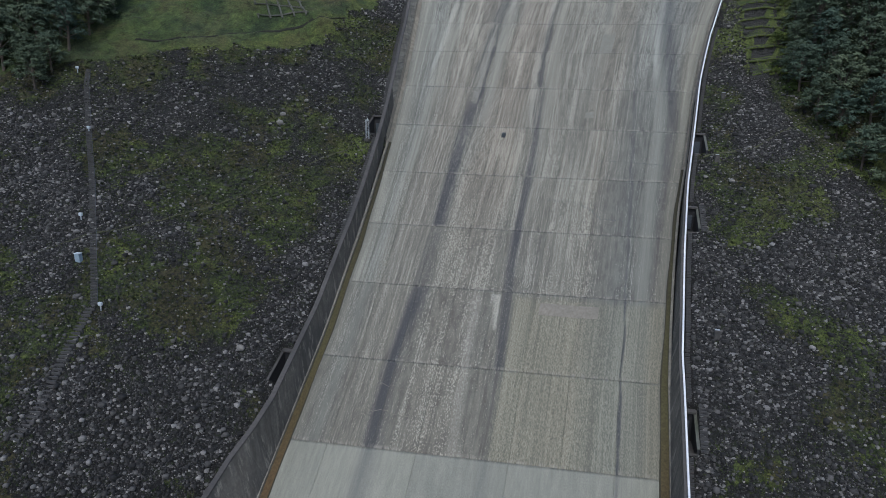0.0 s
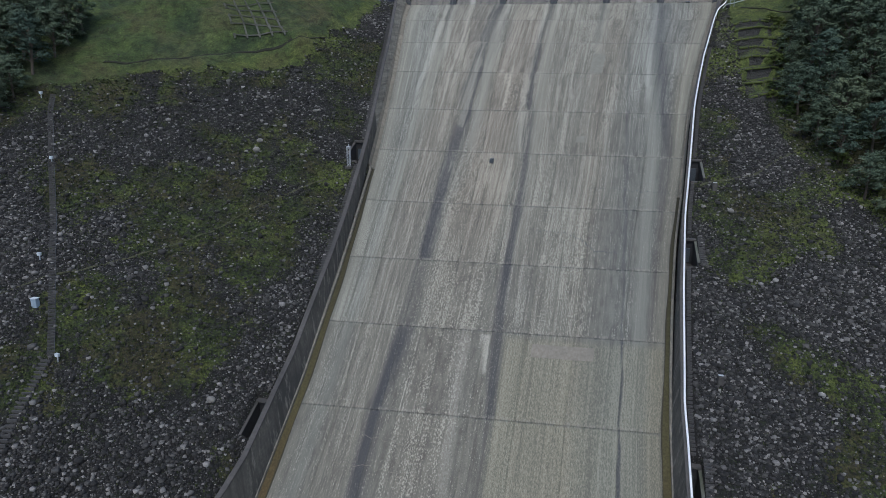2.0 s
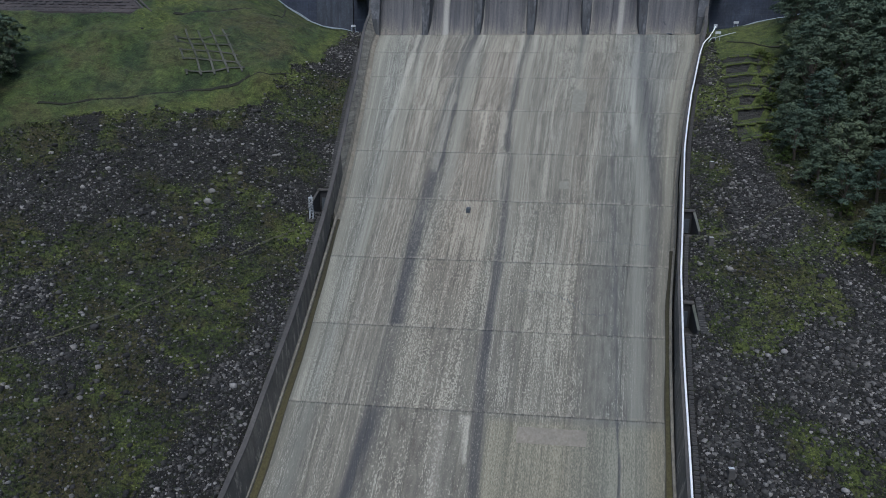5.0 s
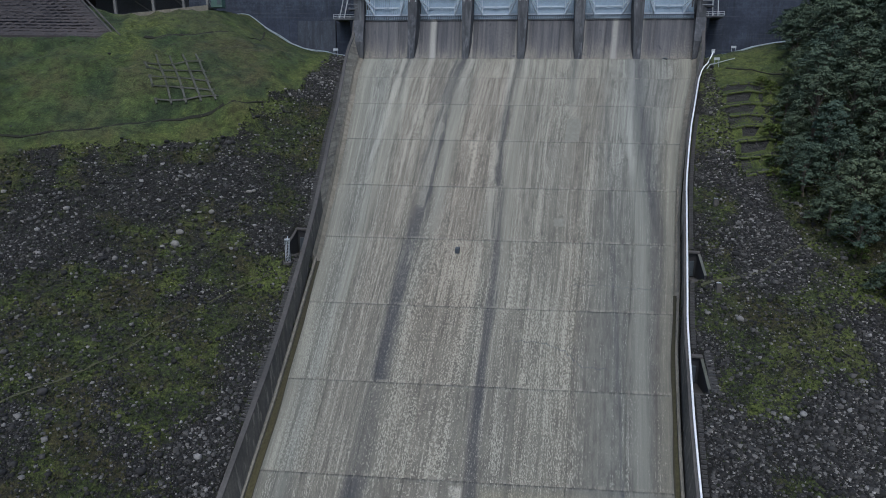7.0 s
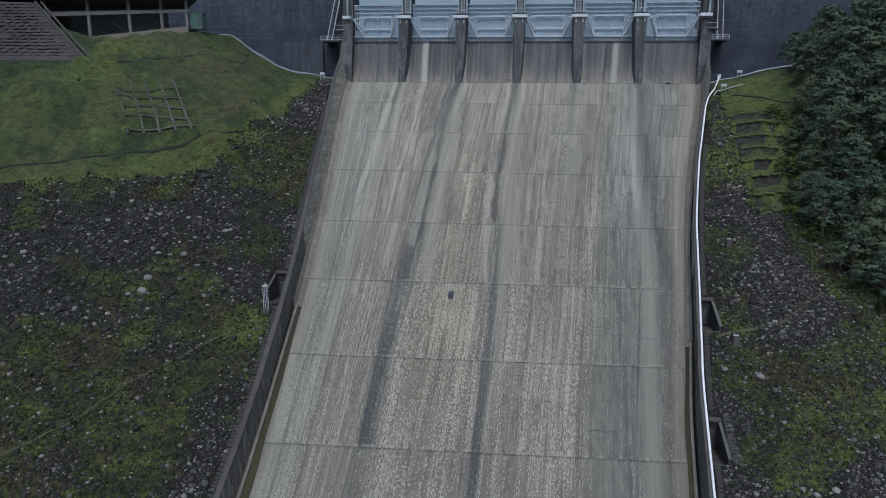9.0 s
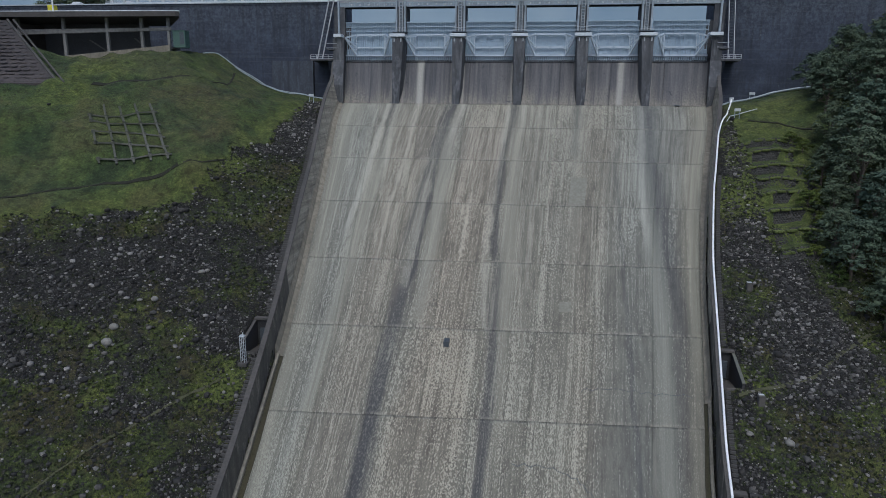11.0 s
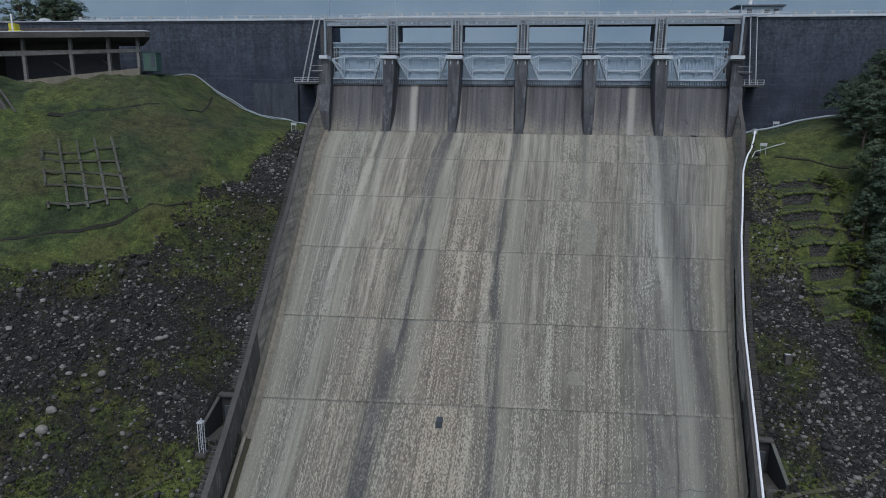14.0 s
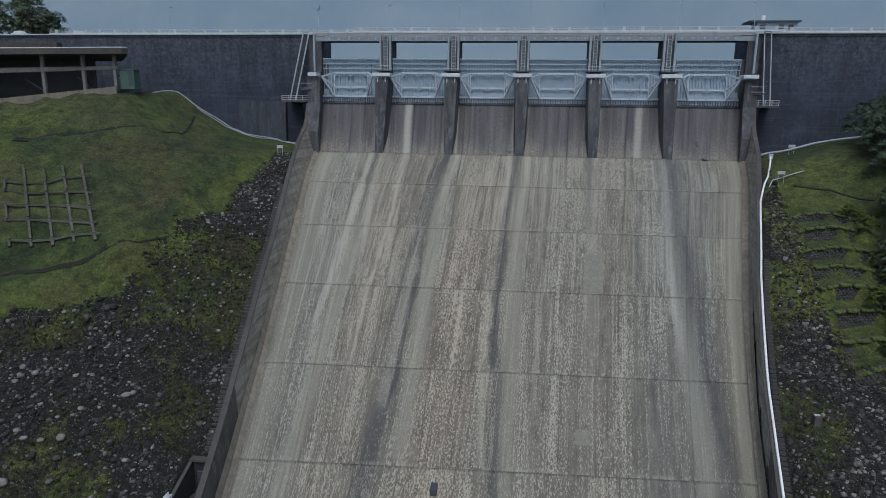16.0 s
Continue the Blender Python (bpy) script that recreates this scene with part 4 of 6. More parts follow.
for side, name in ((-1, "wall_west"), (1, "wall_east")):
    st = wall_stations(side)
    w = thing(name, "long battered concrete training wall along the chute", "wall", kind="structure")

    def face(i):
        h, out = wall_height(i, st), float(cap_out(st[i][1], side))
        inner = out - 0.85
        return [(min(1.3, inner + 0.15), -1.2), (min(1.3, inner + 0.15), 0.35), (inner + 0.05, h - 0.28), (out - 0.12, h - 0.28), (out - 0.05, -1.2)]

    def cap_of(i):
        h, out = wall_height(i, st), float(cap_out(st[i][1], side))
        return [(out - 0.85, h - 0.28), (out - 0.85, h), (out, h), (out, h - 0.28)]

    split = sum(q[1] > -66 for q in st)
    part("wall_face", sweep(B(), st[:split], face), M_WASHED, w, "lime-washed upper face")

    def low_face(i):
        return face(i + split - 1)

    part("wall_face", sweep(B(), st[split - 1:], low_face), M_WALL, w, "dark stained lower face")
    part("cap", sweep(B(), st, cap_of), M_CAP, w, "dark weathered coping")
    low = [p for p in st if p[1] < -73]
    high = [p for p in st if p[1] >= -75.5]

    def fillet(i):
        e = min(1.3 + 0.5 * max(0.0, min(1.0, (high[i][1] + 55) / 30)), float(cap_out(high[i][1], side)) - 1.0)
        return [(0.0, -0.6), (0.0, 0.04), (0.28, 0.10), (0.30, 0.22), (0.62 * e, 0.36), (0.66 * e, 0.62), (e, 1.7), (e + 0.1, -0.6)]

    def gutter_width(y):
        return float(np.interp(y, (-140, -122, -110, -95, -75), (1.3, 1.1, 0.7, 0.5, 0.4) if side > 0 else (1.2, 1.1, 1.0, 0.8, 0.45)))

    def gutter(i):
        g = gutter_width(low[i][1])
        return [(0.0, -0.6), (0.0, 0.03), (g, 0.05), (g, -0.6)]

    def slime(i):
        return [(-0.2 - 0.08 * math.sin(5.3 * i), -0.6), (-0.2 - 0.08 * math.sin(5.3 * i), 0.02), (0.0, 0.04), (0.0, -0.6)]

    def kerb(i):
        g = gutter_width(low[i][1])
        return [(g, -0.6), (g, 0.62), (g + 0.3, 0.75), (g + 0.42, 0.95), (g + 0.5, -0.6)]

    part("fillet", sweep(B(), high, fillet), M_FILLET, w, "pale ribbed fillet at the foot")
    part("gutter", sweep(B(), low, gutter), M_GUTTER, w, "brown mossy gutter")
    part("slime_edge", sweep(B(), low, slime), M_SLIME, w, "dark slimy edge")
    part("kerb", sweep(B(), low, kerb), M_FILLET, w, "pale kerb")

# white pipe on the east wall
pts = []
for x, y, z, s in wall_stations(1, -24.0, -160, 2.0):
    pts.append((x + float(cap_out(y, 1)) - 0.25, y, z + 6.4 + 0.14 * max(0.0, -y - 122) + 0.16))
pts = [(50.0, -8.6, 1.5), (49.2, -11.0, 0.5), (48.2, -13.7, -0.6), (47.0, -16.9, -1.8), (45.6, -19.6, -2.8), (44.6, -22.0, -3.75)] + pts
pipe = thing("water_pipe", "long white pipe lying on the wall coping", "pipe")
part("pipe_run", tube(B(), pts, 0.17), M_WHITE, pipe)
part("pipe_head", box(B(), (49.6, -8.9, 1.0), (50.4, -8.2, 2.0), 0.05), M_RAIL, pipe, "grey valve box")

# ---- dam ----
FACE = 10.5


def dam_block(name, x0, x1, label):
    w = thing(name, label, "dam wall", kind="structure")
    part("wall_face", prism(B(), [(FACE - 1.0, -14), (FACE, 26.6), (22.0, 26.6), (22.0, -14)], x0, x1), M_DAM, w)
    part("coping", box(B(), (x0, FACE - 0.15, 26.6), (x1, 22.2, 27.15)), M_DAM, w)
    part("road_edge", box(B(), (x0, FACE - 0.4, 27.15), (x1, 22.2, 27.4)), M_RAIL, w, "pale road edge")
    return w


west = dam_block("wall_dam_west", -230, -49.7, "tall dark stained concrete dam wall")
dam_block("wall_dam_east", 49.9, 230, "tall dark stained concrete dam wall")
part("buttress", prism(B(), [(8.2, -6), (8.8, 11.5), (9.9, 11.5), (9.4, -6)], -69.5, -57.4), M_LEDGE, west, "stained ledge block")

PIER_X = (-32, -16, 0, 16, 32)
pier = thing("pier", "dark stained concrete pier between the gates", "pier", (PIER_X[0], 0, 0), group="gate piers")
bm = B()
prism(bm, [(-0.3, -1.5), (0.0, 1.5), (1.6, 9.0), (3.2, 16.8), (3.2, -1.5)], -1.0, 1.0)
for v in bm.verts:
    v.co.x *= 0.95 + (v.co.y + 0.3) / 3.5 * 0.5
prism(bm, [(3.2, -1.5), (3.2, 16.8), (6.6, 16.8), (6.6, 18.4), (7.9, 18.4), (7.9, 25.4), (13, 25.4), (13, -1.5)], -1.45, 1.45)
part("pier_body", bm, M_PIER, pier)
part("nose", rod(B(), (0, 0.55, -1.5), (0, 4.2, 16.4), 0.93, 1.4, 14), M_PIER, pier, "rounded pier nose")
part("trunnion_beam", box(B(), (-2.1, 2.4, 17.1), (2.1, 5.4, 17.9), 0.06), M_PALE, pier, "pale trunnion beam")
for sx in (-0.9, 0.0, 0.9):
    part("bracket", box(B(), (sx - 0.14, 2.9, 15.9), (sx + 0.14, 3.3, 17.1)), M_RAIL, pier)
for sx in (-1.15, 1.15):
    part("post", box(B(), (sx - 0.22, 7.0, 18.2), (sx + 0.22, 7.7, 26.8)), M_POST, pier, "grey steel post")
# darker plate stands for the shade between the posts
part("ladder_back", box(B(), (-0.6, 7.7, 18.4), (0.6, 7.88, 26.4)), M_RECESS, pier, "plate coloured dark for the recess's shade")
for sx in (-0.4, 0.4):
    part("ladder_rail", box(B(), (sx - 0.05, 7.5, 18.4), (sx + 0.05, 7.6, 26.6)), M_RAIL, pier)
rung = None
for z in np.arange(18.9, 26.6, 0.75):
    if rung is None:
        rung = part("rung", box(B(), (-0.35, 7.5, -0.04), (0.35, 7.6, 0.04)), M_STEEL, pier)
    else:
        rung = new("rung", rung.data)
        rung.parent = pier
    rung.location.z = z
part("catwalk", box(B(), (-1.9, 5.4, 18.5), (1.9, 7.8, 18.7)), M_DARKSTEEL, pier)
for z in (19.1, 19.7):
    part("rail", bar(B(), (-1.9, 5.5, z), (1.9, 5.5, z), 0.07), M_RAIL, pier)
for x in PIER_X[1:]:
    copy_thing(pier, pose(x, 0, 0))


def abutment(x, side, lean, width, walk_at, walk_slant, deck):
    """End pier; its inner face opens upstream by lean, the stair starts at walk_at, the platform spans deck."""
    a = thing("abutment", "dark concrete end pier of the gate row with a platform", "pier", (x, 0, 0), group="end piers")
    lo, hi = (0.0, width) if side > 0 else (-width, 0.0)
    out = [(-1.0, -5.0), (-1.0, 4.6), (3.4, 11.2), (3.4, 16.8), (6.6, 16.8), (6.6, 18.4), (7.9, 18.4), (7.9, 25.4), (13, 25.4), (13, -5.0)]
    bm = prism(B(), out, lo, hi)
    for v in bm.verts:
        v.co.x += side * lean * v.co.y
    part("pier_body", bm, M_PIER, a)
    g0, g1 = side * (lean * 8.0 - 1.5), side * (lean * 8.0 + 0.8)
    part("guide_wall", box(B(), (min(g0, g1), 8.7, 8.0), (max(g0, g1), 11.5, 21.5)), M_PIER, a, "narrow gate guide wall")
    s0 = side * lean * 3.4
    part("trunnion_beam", box(B(), (lo + s0 - (0.8 if side > 0 else -0.5), 2.4, 17.1), (hi + s0 + (-0.4 if side < 0 else -0.3), 5.4, 17.9), 0.06), M_PALE, a, "pale trunnion beam")
    part("post", box(B(), (side * (lean * 7.5 + 1.6) - 0.22, 7.0, 18.2), (side * (lean * 7.5 + 1.6) + 0.22, 7.7, 26.8)), M_POST, a)
    p0, p1 = side * deck[0], side * deck[1]
    part("platform", box(B(), (min(p0, p1), 4.0, 11.2), (max(p0, p1), FACE - 0.2, 11.6)), M_PIER, a)
    part("bracket_wall", prism(B(), [(4.4, 11.2), (FACE - 0.4, 11.2), (FACE - 0.4, 3.0), (8.6, 3.0)], side * (deck[0] + 0.2), side * (deck[0] + 2.0)), M_DAM, a)
    for h in (0.15, 0.6, 1.1):
        part("rail", bar(B(), (p0 - side * 1.6, 4.1, 11.6 + h), (p1, 4.1, 11.6 + h), 0.09), M_RAIL, a)
    for xx in np.linspace(p0, p1, 5):
        part("rail_post", bar(B(), (xx, 4.1, 11.6), (xx, 4.1, 12.7), 0.09), M_RAIL, a)
    for z in (14.4, 15.5):
        part("rail", bar(B(), (side * (width - 0.6), 3.2, z), (side * (width + 2.4), 3.2, z), 0.09), M_RAIL, a)
    w0, w1 = side * width, side * (width + 2.4)
    part("side_walk", box(B(), (min(w0, w1), 3.1, 13.9), (max(w0, w1), 6.6, 14.15)), M_PIER, a)
    # steep stair from the crest down to the platform
    for k in (0, 1):
        xx = side * (walk_at + 1.4 * k)
        part("stringer", bar(B(), (xx, 8.9, 27.6), (xx + side * walk_slant, 5.6, 11.6), 0.16, 0.3), M_RAIL, a, "pale stair stringer")
    tread = None
    for i in range(44):
        q = i / 43
        if tread is None:
            tread = part("tread", box(B(), (0.0, -0.12, 0.0), (1.4, 0.12, 0.06)), M_DARKSTEEL, a)
        else:
            tread = new("tread", tread.data)
            tread.parent = a
        tread.location = (side * (walk_at + walk_slant * q) - (1.4 if side < 0 else 0.0), 8.9 - 3.3 * q, 27.4 - 15.8 * q)
    return a


abutment(-46.2, -1, 0.183, 3.0, 4.7, 2.7, (3.4, 10.2))
abutment(46.7, 1, 0.217, 2.6, 5.2, 0.3, (2.6, 8.2))

# ---- radial gates ----
TRUN = (4.6, 17.5)
RAD = 8.2


def arc_y(z, r=RAD):
    return TRUN[0] - 3.8 + math.sqrt(r * r - (0.72 * (z - TRUN[1])) ** 2)


HALF = 6.9
gate = thing("radial_gate", "closed pale blue steel radial gate with braced arms", "gate", (-40.6, 0, 0), group="spillway gates")
bm = B()
zs = np.linspace(11.2, 21.5, 15)
rows = []
for r in (RAD, RAD + 0.12):
    rows.append([[bm.verts.new((x, arc_y(z, r), z)) for z in zs] for x in (-HALF, HALF)])
for a, b in ((rows[0][0], rows[0][1]), (rows[1][1], rows[1][0]), (rows[0][1], rows[1][1]), (rows[1][0], rows[0][0])):
    for i in range(len(zs) - 1):
        bm.faces.new((a[i], b[i], b[i + 1], a[i + 1]))
bmesh.ops.recalc_face_normals(bm, faces=bm.faces)
part("skin_plate", bm, M_SKIN, gate)
rib0 = None
for x in np.linspace(-HALF + 0.15, HALF - 0.15, 22):
    if rib0 is None:
        bm = B()
        for z0, z1 in zip(zs[::2], zs[2::2]):
            bar(bm, (0, arc_y(z0) - 0.16, z0), (0, arc_y(z1) - 0.16, z1), 0.09, 0.3)
        rib0 = part("rib", bm, M_STEEL, gate, "narrow vertical rib")
        rib0.location.x = x
    else:
        ob = new("rib", rib0.data)
        ob.parent = gate
        ob.location.x = x
GZS = (18.2, 14.9, 12.8)
for z, reach in zip(GZS, (4.0, 4.1, HALF)):
    part("girder", bar(B(), (-reach, arc_y(z) - 0.7, z), (reach, arc_y(z) - 0.7, z), 0.26, 0.36), M_ARM, gate, "pale horizontal girder")
for z in (19.2, 20.3, 21.4):
    part("girder", bar(B(), (-HALF, arc_y(z) - 0.3, z), (HALF, arc_y(z) - 0.3, z), 0.12, 0.25), M_STEEL, gate)
for sx in (-1, 1):
    t = (sx * 6.1, TRUN[0], TRUN[1] - 0.4)
    ends = [(sx * 4.0, arc_y(z) - 0.8, z) for z in GZS]
    for e in ends:
        part("arm", bar(B(), t, e, 0.28, 0.38), M_ARM, gate, "pale radial arm")
    part("arm_brace", bar(B(), ends[0], ends[2], 0.16), M_ARM, gate)
    for mid in (0.55, 0.8):
        m1 = [t[i] + mid * (ends[0][i] - t[i]) for i in range(3)]
        m2 = [t[i] + mid * (ends[2][i] - t[i]) for i in range(3)]
        part("arm_brace", bar(B(), m1, m2, 0.12), M_ARM, gate)
    for a, b in ((18.2, 14.9), (14.9, 12.8), (14.9, 18.2), (12.8, 14.9)):
        part("cross_brace", bar(B(), (sx * 3.8, arc_y(a) - 0.85, a), (0, arc_y(b) - 0.85, b), 0.08), M_STEEL, gate)
part("centre_post", bar(B(), (0, arc_y(18.2) - 0.8, 18.2), (0, arc_y(12.8) - 0.8, 12.8), 0.1), M_STEEL, gate)
for z, up in ((18.2, -0.75), (14.9, -0.7)):
    for sx in (-1, 1):
        for x in (0.0, sx * 4.1):
            part("knee_brace", bar(B(), (x, arc_y(z) - 0.8, z + up), (x + (1.0 if x == 0 else -1.0) * sx * 0.9, arc_y(z) - 0.8, z), 0.12), M_ARM, gate)
tooth = None
for x in np.linspace(-HALF, HALF, 26):
    if tooth is None:
        tooth = part("rack_bar", box(B(), (-0.06, 7.2, 11.1), (0.06, 7.4, 12.4)), M_DARKSTEEL, gate, "dark sill guard bar")
    else:
        tooth = new("rack_bar", tooth.data)
        tooth.parent = gate
    tooth.location.x = x
for z in (11.3, 12.4):
    part("sill_bar", bar(B(), (-HALF, 7.2, z), (HALF, 7.2, z), 0.16), M_DARKSTEEL, gate)
for x in (-24.2, -8, 8, 24.2, 40.8):
    copy_thing(gate, pose(x, 0, 0))

# ---- bridge over the gates ----
bridge = thing("gate_bridge", "pale concrete road bridge over the spillway gates", "bridge", kind="structure")
part("deck", box(B(), (-49.7, 8.0, 26.6), (49.9, 12.2, 27.1)), M_ROADEDGE, bridge)
part("deck_edge", box(B(), (-49.7, 7.9, 27.1), (49.9, 12.2, 27.4)), M_RAIL, bridge, "pale deck edge")
for y in (8.2, 11.4):
    part("beam", box(B(), (-49.7, y, 25.4), (49.9, y + 0.5, 26.6)), M_POST if y < 9 else M_PIER, bridge)
span = thing("maintenance_walk", "steel maintenance walkway hung under the bridge", "walkway", (-40, 0, 0), group="maintenance walkways")
for z in (25.5, 26.4):
    part("chord", bar(B(), (-6.4, 7.6, z), (6.4, 7.6, z), 0.12), M_STEEL, span)
for x in np.linspace(-6.2, 6.2, 10):
    part("hanger", bar(B(), (x, 7.6, 25.4), (x, 7.6, 26.6), 0.1), M_STEEL, span)
for x in (-5.6, -3.2, -0.8, 1.6, 4.0, 5.6):
    part("fitting", box(B(), (x - 0.2, 7.45, 25.7), (x + 0.2, 7.58, 26.1)), M_RAIL, span)
for x in (-24, -8, 8, 24, 40):
    copy_thing(span, pose(x, 0, 0))

# railing along the crest, section by section
rail = thing("railing", "pale metal railing with concrete posts along the crest", "railing", (-118, 8.2, 27.4), group="crest railing")
for i in range(4):
    part("post", box(B(), (i * 4 - 0.35, -0.15, 0), (i * 4 + 0.35, 0.15, 1.05), 0.03), M_RAIL, rail, "pale concrete post")
for z in (0.35, 0.7, 1.0):
    part("rail", bar(B(), (-2, 0, z), (14, 0, z), 0.08), M_RAIL, rail)
part("kerb", box(B(), (-2, -0.25, 0), (14, 0.2, 0.22)), M_PALE, rail)
x = -102
while x < 120:
    copy_thing(rail, pose(x, 8.2 if -52 < x < 44 else FACE - 0.1, 27.4))
    x += 16
rail.matrix_world = pose(-118, FACE - 0.1, 27.4)

# lake behind the dam, and hills beyond with the mist put into their colour
bm = B()
box(bm, (-2400, 22.2, WATER - 0.5), (2400, 3300, WATER))
M_WATER = mat("lake_water", 0.15)
Net(M_WATER).colour((0.05, 0.07, 0.08))
tagged(part("water", bm, M_WATER, None), "still grey reservoir water behind the dam", "water", "", "structure")
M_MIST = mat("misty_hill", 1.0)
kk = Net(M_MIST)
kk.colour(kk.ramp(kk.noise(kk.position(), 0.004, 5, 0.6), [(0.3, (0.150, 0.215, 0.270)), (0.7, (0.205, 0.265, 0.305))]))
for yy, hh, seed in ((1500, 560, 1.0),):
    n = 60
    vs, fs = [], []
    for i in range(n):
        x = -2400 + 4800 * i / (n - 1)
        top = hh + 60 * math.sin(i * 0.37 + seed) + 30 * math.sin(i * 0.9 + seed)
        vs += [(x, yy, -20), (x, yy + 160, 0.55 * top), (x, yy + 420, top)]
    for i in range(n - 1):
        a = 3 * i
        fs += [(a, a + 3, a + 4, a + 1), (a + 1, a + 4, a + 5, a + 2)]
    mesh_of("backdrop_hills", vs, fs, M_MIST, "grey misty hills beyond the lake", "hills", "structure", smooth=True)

# ---- stones ----
def rock_templates(sub, count, rough):
    out = []
    for i in range(count):
        bm = B()
        bmesh.ops.create_icosphere(bm, subdivisions=sub, radius=1.0)
        bm.verts.ensure_lookup_table()
        v = np.array([q.co[:] for q in bm.verts])
        f = np.array([[q.index for q in g.verts] for g in bm.faces])
        bm.free()
        v = v * (1 + rough * rng.normal(size=(len(v), 1)))
        out.append((v * rng.uniform(0.7, 1.15, 3) * (1, 1, 0.8), f))
    return out


def scatter(name, places, sizes, temps, material, label, category, kind="stuff", sink=0.25, smooth=True):
    """Joins one shape for each place into one mesh."""
    vs, fs, base = [], [], 0
    pick = rng.integers(0, len(temps), len(places))
    for k, (tv, tf) in enumerate(temps):
        sel = np.where(pick == k)[0]
        if not len(sel):
            continue
        a = rng.uniform(0, 2 * np.pi, len(sel))
        c, s = np.cos(a), np.sin(a)
        x = tv[None, :, 0] * c[:, None] - tv[None, :, 1] * s[:, None]
        y = tv[None, :, 0] * s[:, None] + tv[None, :, 1] * c[:, None]
        z = np.repeat(tv[None, :, 2], len(sel), 0) + sink
        p = np.stack([x, y, z], -1) * sizes[sel][:, None, None] + places[sel][:, None, :]
        vs.append(p.reshape(-1, 3))
        n = len(tv)
        fs.append((tf[None] + (base + np.arange(len(sel)) * n)[:, None, None]).reshape(-1, tf.shape[1]))
        base += n * len(sel)
    return mesh_of(name, np.concatenate(vs), np.concatenate(fs), material, label, category, kind, smooth=smooth)


def candidates(n, x0, x1, y0, y1, keep):
    x, y = rng.uniform(x0, x1, n), rng.uniform(y0, y1, n)
    free = np.ones(n, bool)
    for px, py, side in PITS:
        free &= ~((np.abs(x - px - 0.5 * PIT_W * side) < 0.5 * PIT_W + 0.5) & (y > py - 0.6) & (y < py + 6.6))
    ok = free & ((x < left_edge(y) - cap_out(y, -1) - 0.6) | (x > right_edge(y) + cap_out(y, 1) + 1.35)) & (rng.uniform(size=n) < keep(x, y))
    x, y = x[ok], y[ok]
    return np.stack([x, y, land_z(x, y)], -1)


def lumps(x, y, f, p):
    return 0.5 + 0.5 * np.sin(f * x + 2.1 * np.sin(f * 0.7 * y + p)) * np.sin(f * y + 1.7 * np.sin(f * 0.8 * x - p))


def stony(x, y):
    c = cover(x, y)
    m = np.clip(1.15 - 1.75 * c, 0.18, 1) * np.clip(0.25 + 1.3 * rough_field(x, y, 4.0, 5.0), 0, 1)
    return np.where(c > 0.75, 0.0008, m)


def cobble_templates(count):
    """Eight-cornered cobbles."""
    quads = np.array([(0, 2, 3, 1), (4, 5, 7, 6), (0, 1, 5, 4), (2, 6, 7, 3), (1, 3, 7, 5)])
    out = []
    for i in range(count):
        v = np.array([(a, b, c) for a in (-1, 1) for b in (-1, 1) for c in (-1, 1)], float)
        v = v * rng.uniform(0.55, 0.85, v.shape) * (1.15, 0.95, 0.7)
        out.append((v, quads))
    return out


def near_walls(x, y):
    """Stones lie thickest low down and along the walls."""
    d = np.where(x < 0, left_edge(y) - x, x - right_edge(y))
    return np.clip(np.where(x > 0, 0.80, 0.36 + 0.25 * np.clip((y + 62) / 12, 0, 1)) + np.clip((-y - 85) / 45, 0, 0.65) + 0.5 * np.exp(-d / 7), 0, 1)


small, big = cobble_templates(8), rock_templates(1, 8, 0.09)
for x0, x1, n1, n2 in ((-121, -35, 236000, 21500), (29, 68, 145000, 6500)):
    p = candidates(n1, x0, x1, -168, -8, lambda x, y: stony(x, y) * near_walls(x, y))
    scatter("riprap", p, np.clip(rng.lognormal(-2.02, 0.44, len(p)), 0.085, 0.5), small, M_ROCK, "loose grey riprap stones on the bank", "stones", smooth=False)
    p = candidates(n2, x0, x1, -168, -8, stony)
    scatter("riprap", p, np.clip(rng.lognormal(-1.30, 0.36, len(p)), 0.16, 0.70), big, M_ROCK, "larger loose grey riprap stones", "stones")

# pale boulders that stand out
boulder_meshes = []
for v, f in rock_templates(3, 5, 0.03):
    ob = mesh_of("boulder", v, f, M_BOULDER, "pale rounded boulder among the riprap", "boulder", smooth=True)
    boulder_meshes.append(ob)
spots = [(-59.3, -82.2, 0.75), (-59.1, -84.4, 0.8), (-56.1, -75.9, 0.6), (-51.3, -69.0, 0.6), (-50.6, -68.5, 0.45), (-43.9, -132.7, 0.75), (35.8, -83.0, 0.45), (40.6, -84.2, 0.6), (-58.0, -77.0, 0.4), (-61.0, -85.5, 0.45)]
q = candidates(420, -100, -35, -160, -20, lambda x, y: 0.5 * stony(x, y))
spots += [(x, y, rng.uniform(0.18, 0.36)) for x, y, z in q[:64]]
q = candidates(260, 30, 60, -160, -20, lambda x, y: 0.5 * stony(x, y))
spots += [(x, y, rng.uniform(0.16, 0.32)) for x, y, z in q[:34]]
for i, (x, y, r) in enumerate(spots):
    src = boulder_meshes[i % 5]
    ob = src if i < 5 else new("boulder", src.data)
    tagged(ob, "pale rounded boulder among the riprap", "boulder", "pale boulders")
    ob.matrix_world = pose(x, y, float(land_z(x, y)) + 0.3 * r, 0, 0, 70.0 * i) @ Matrix.Diagonal((r * 1.15, r, r * 0.9, 1))

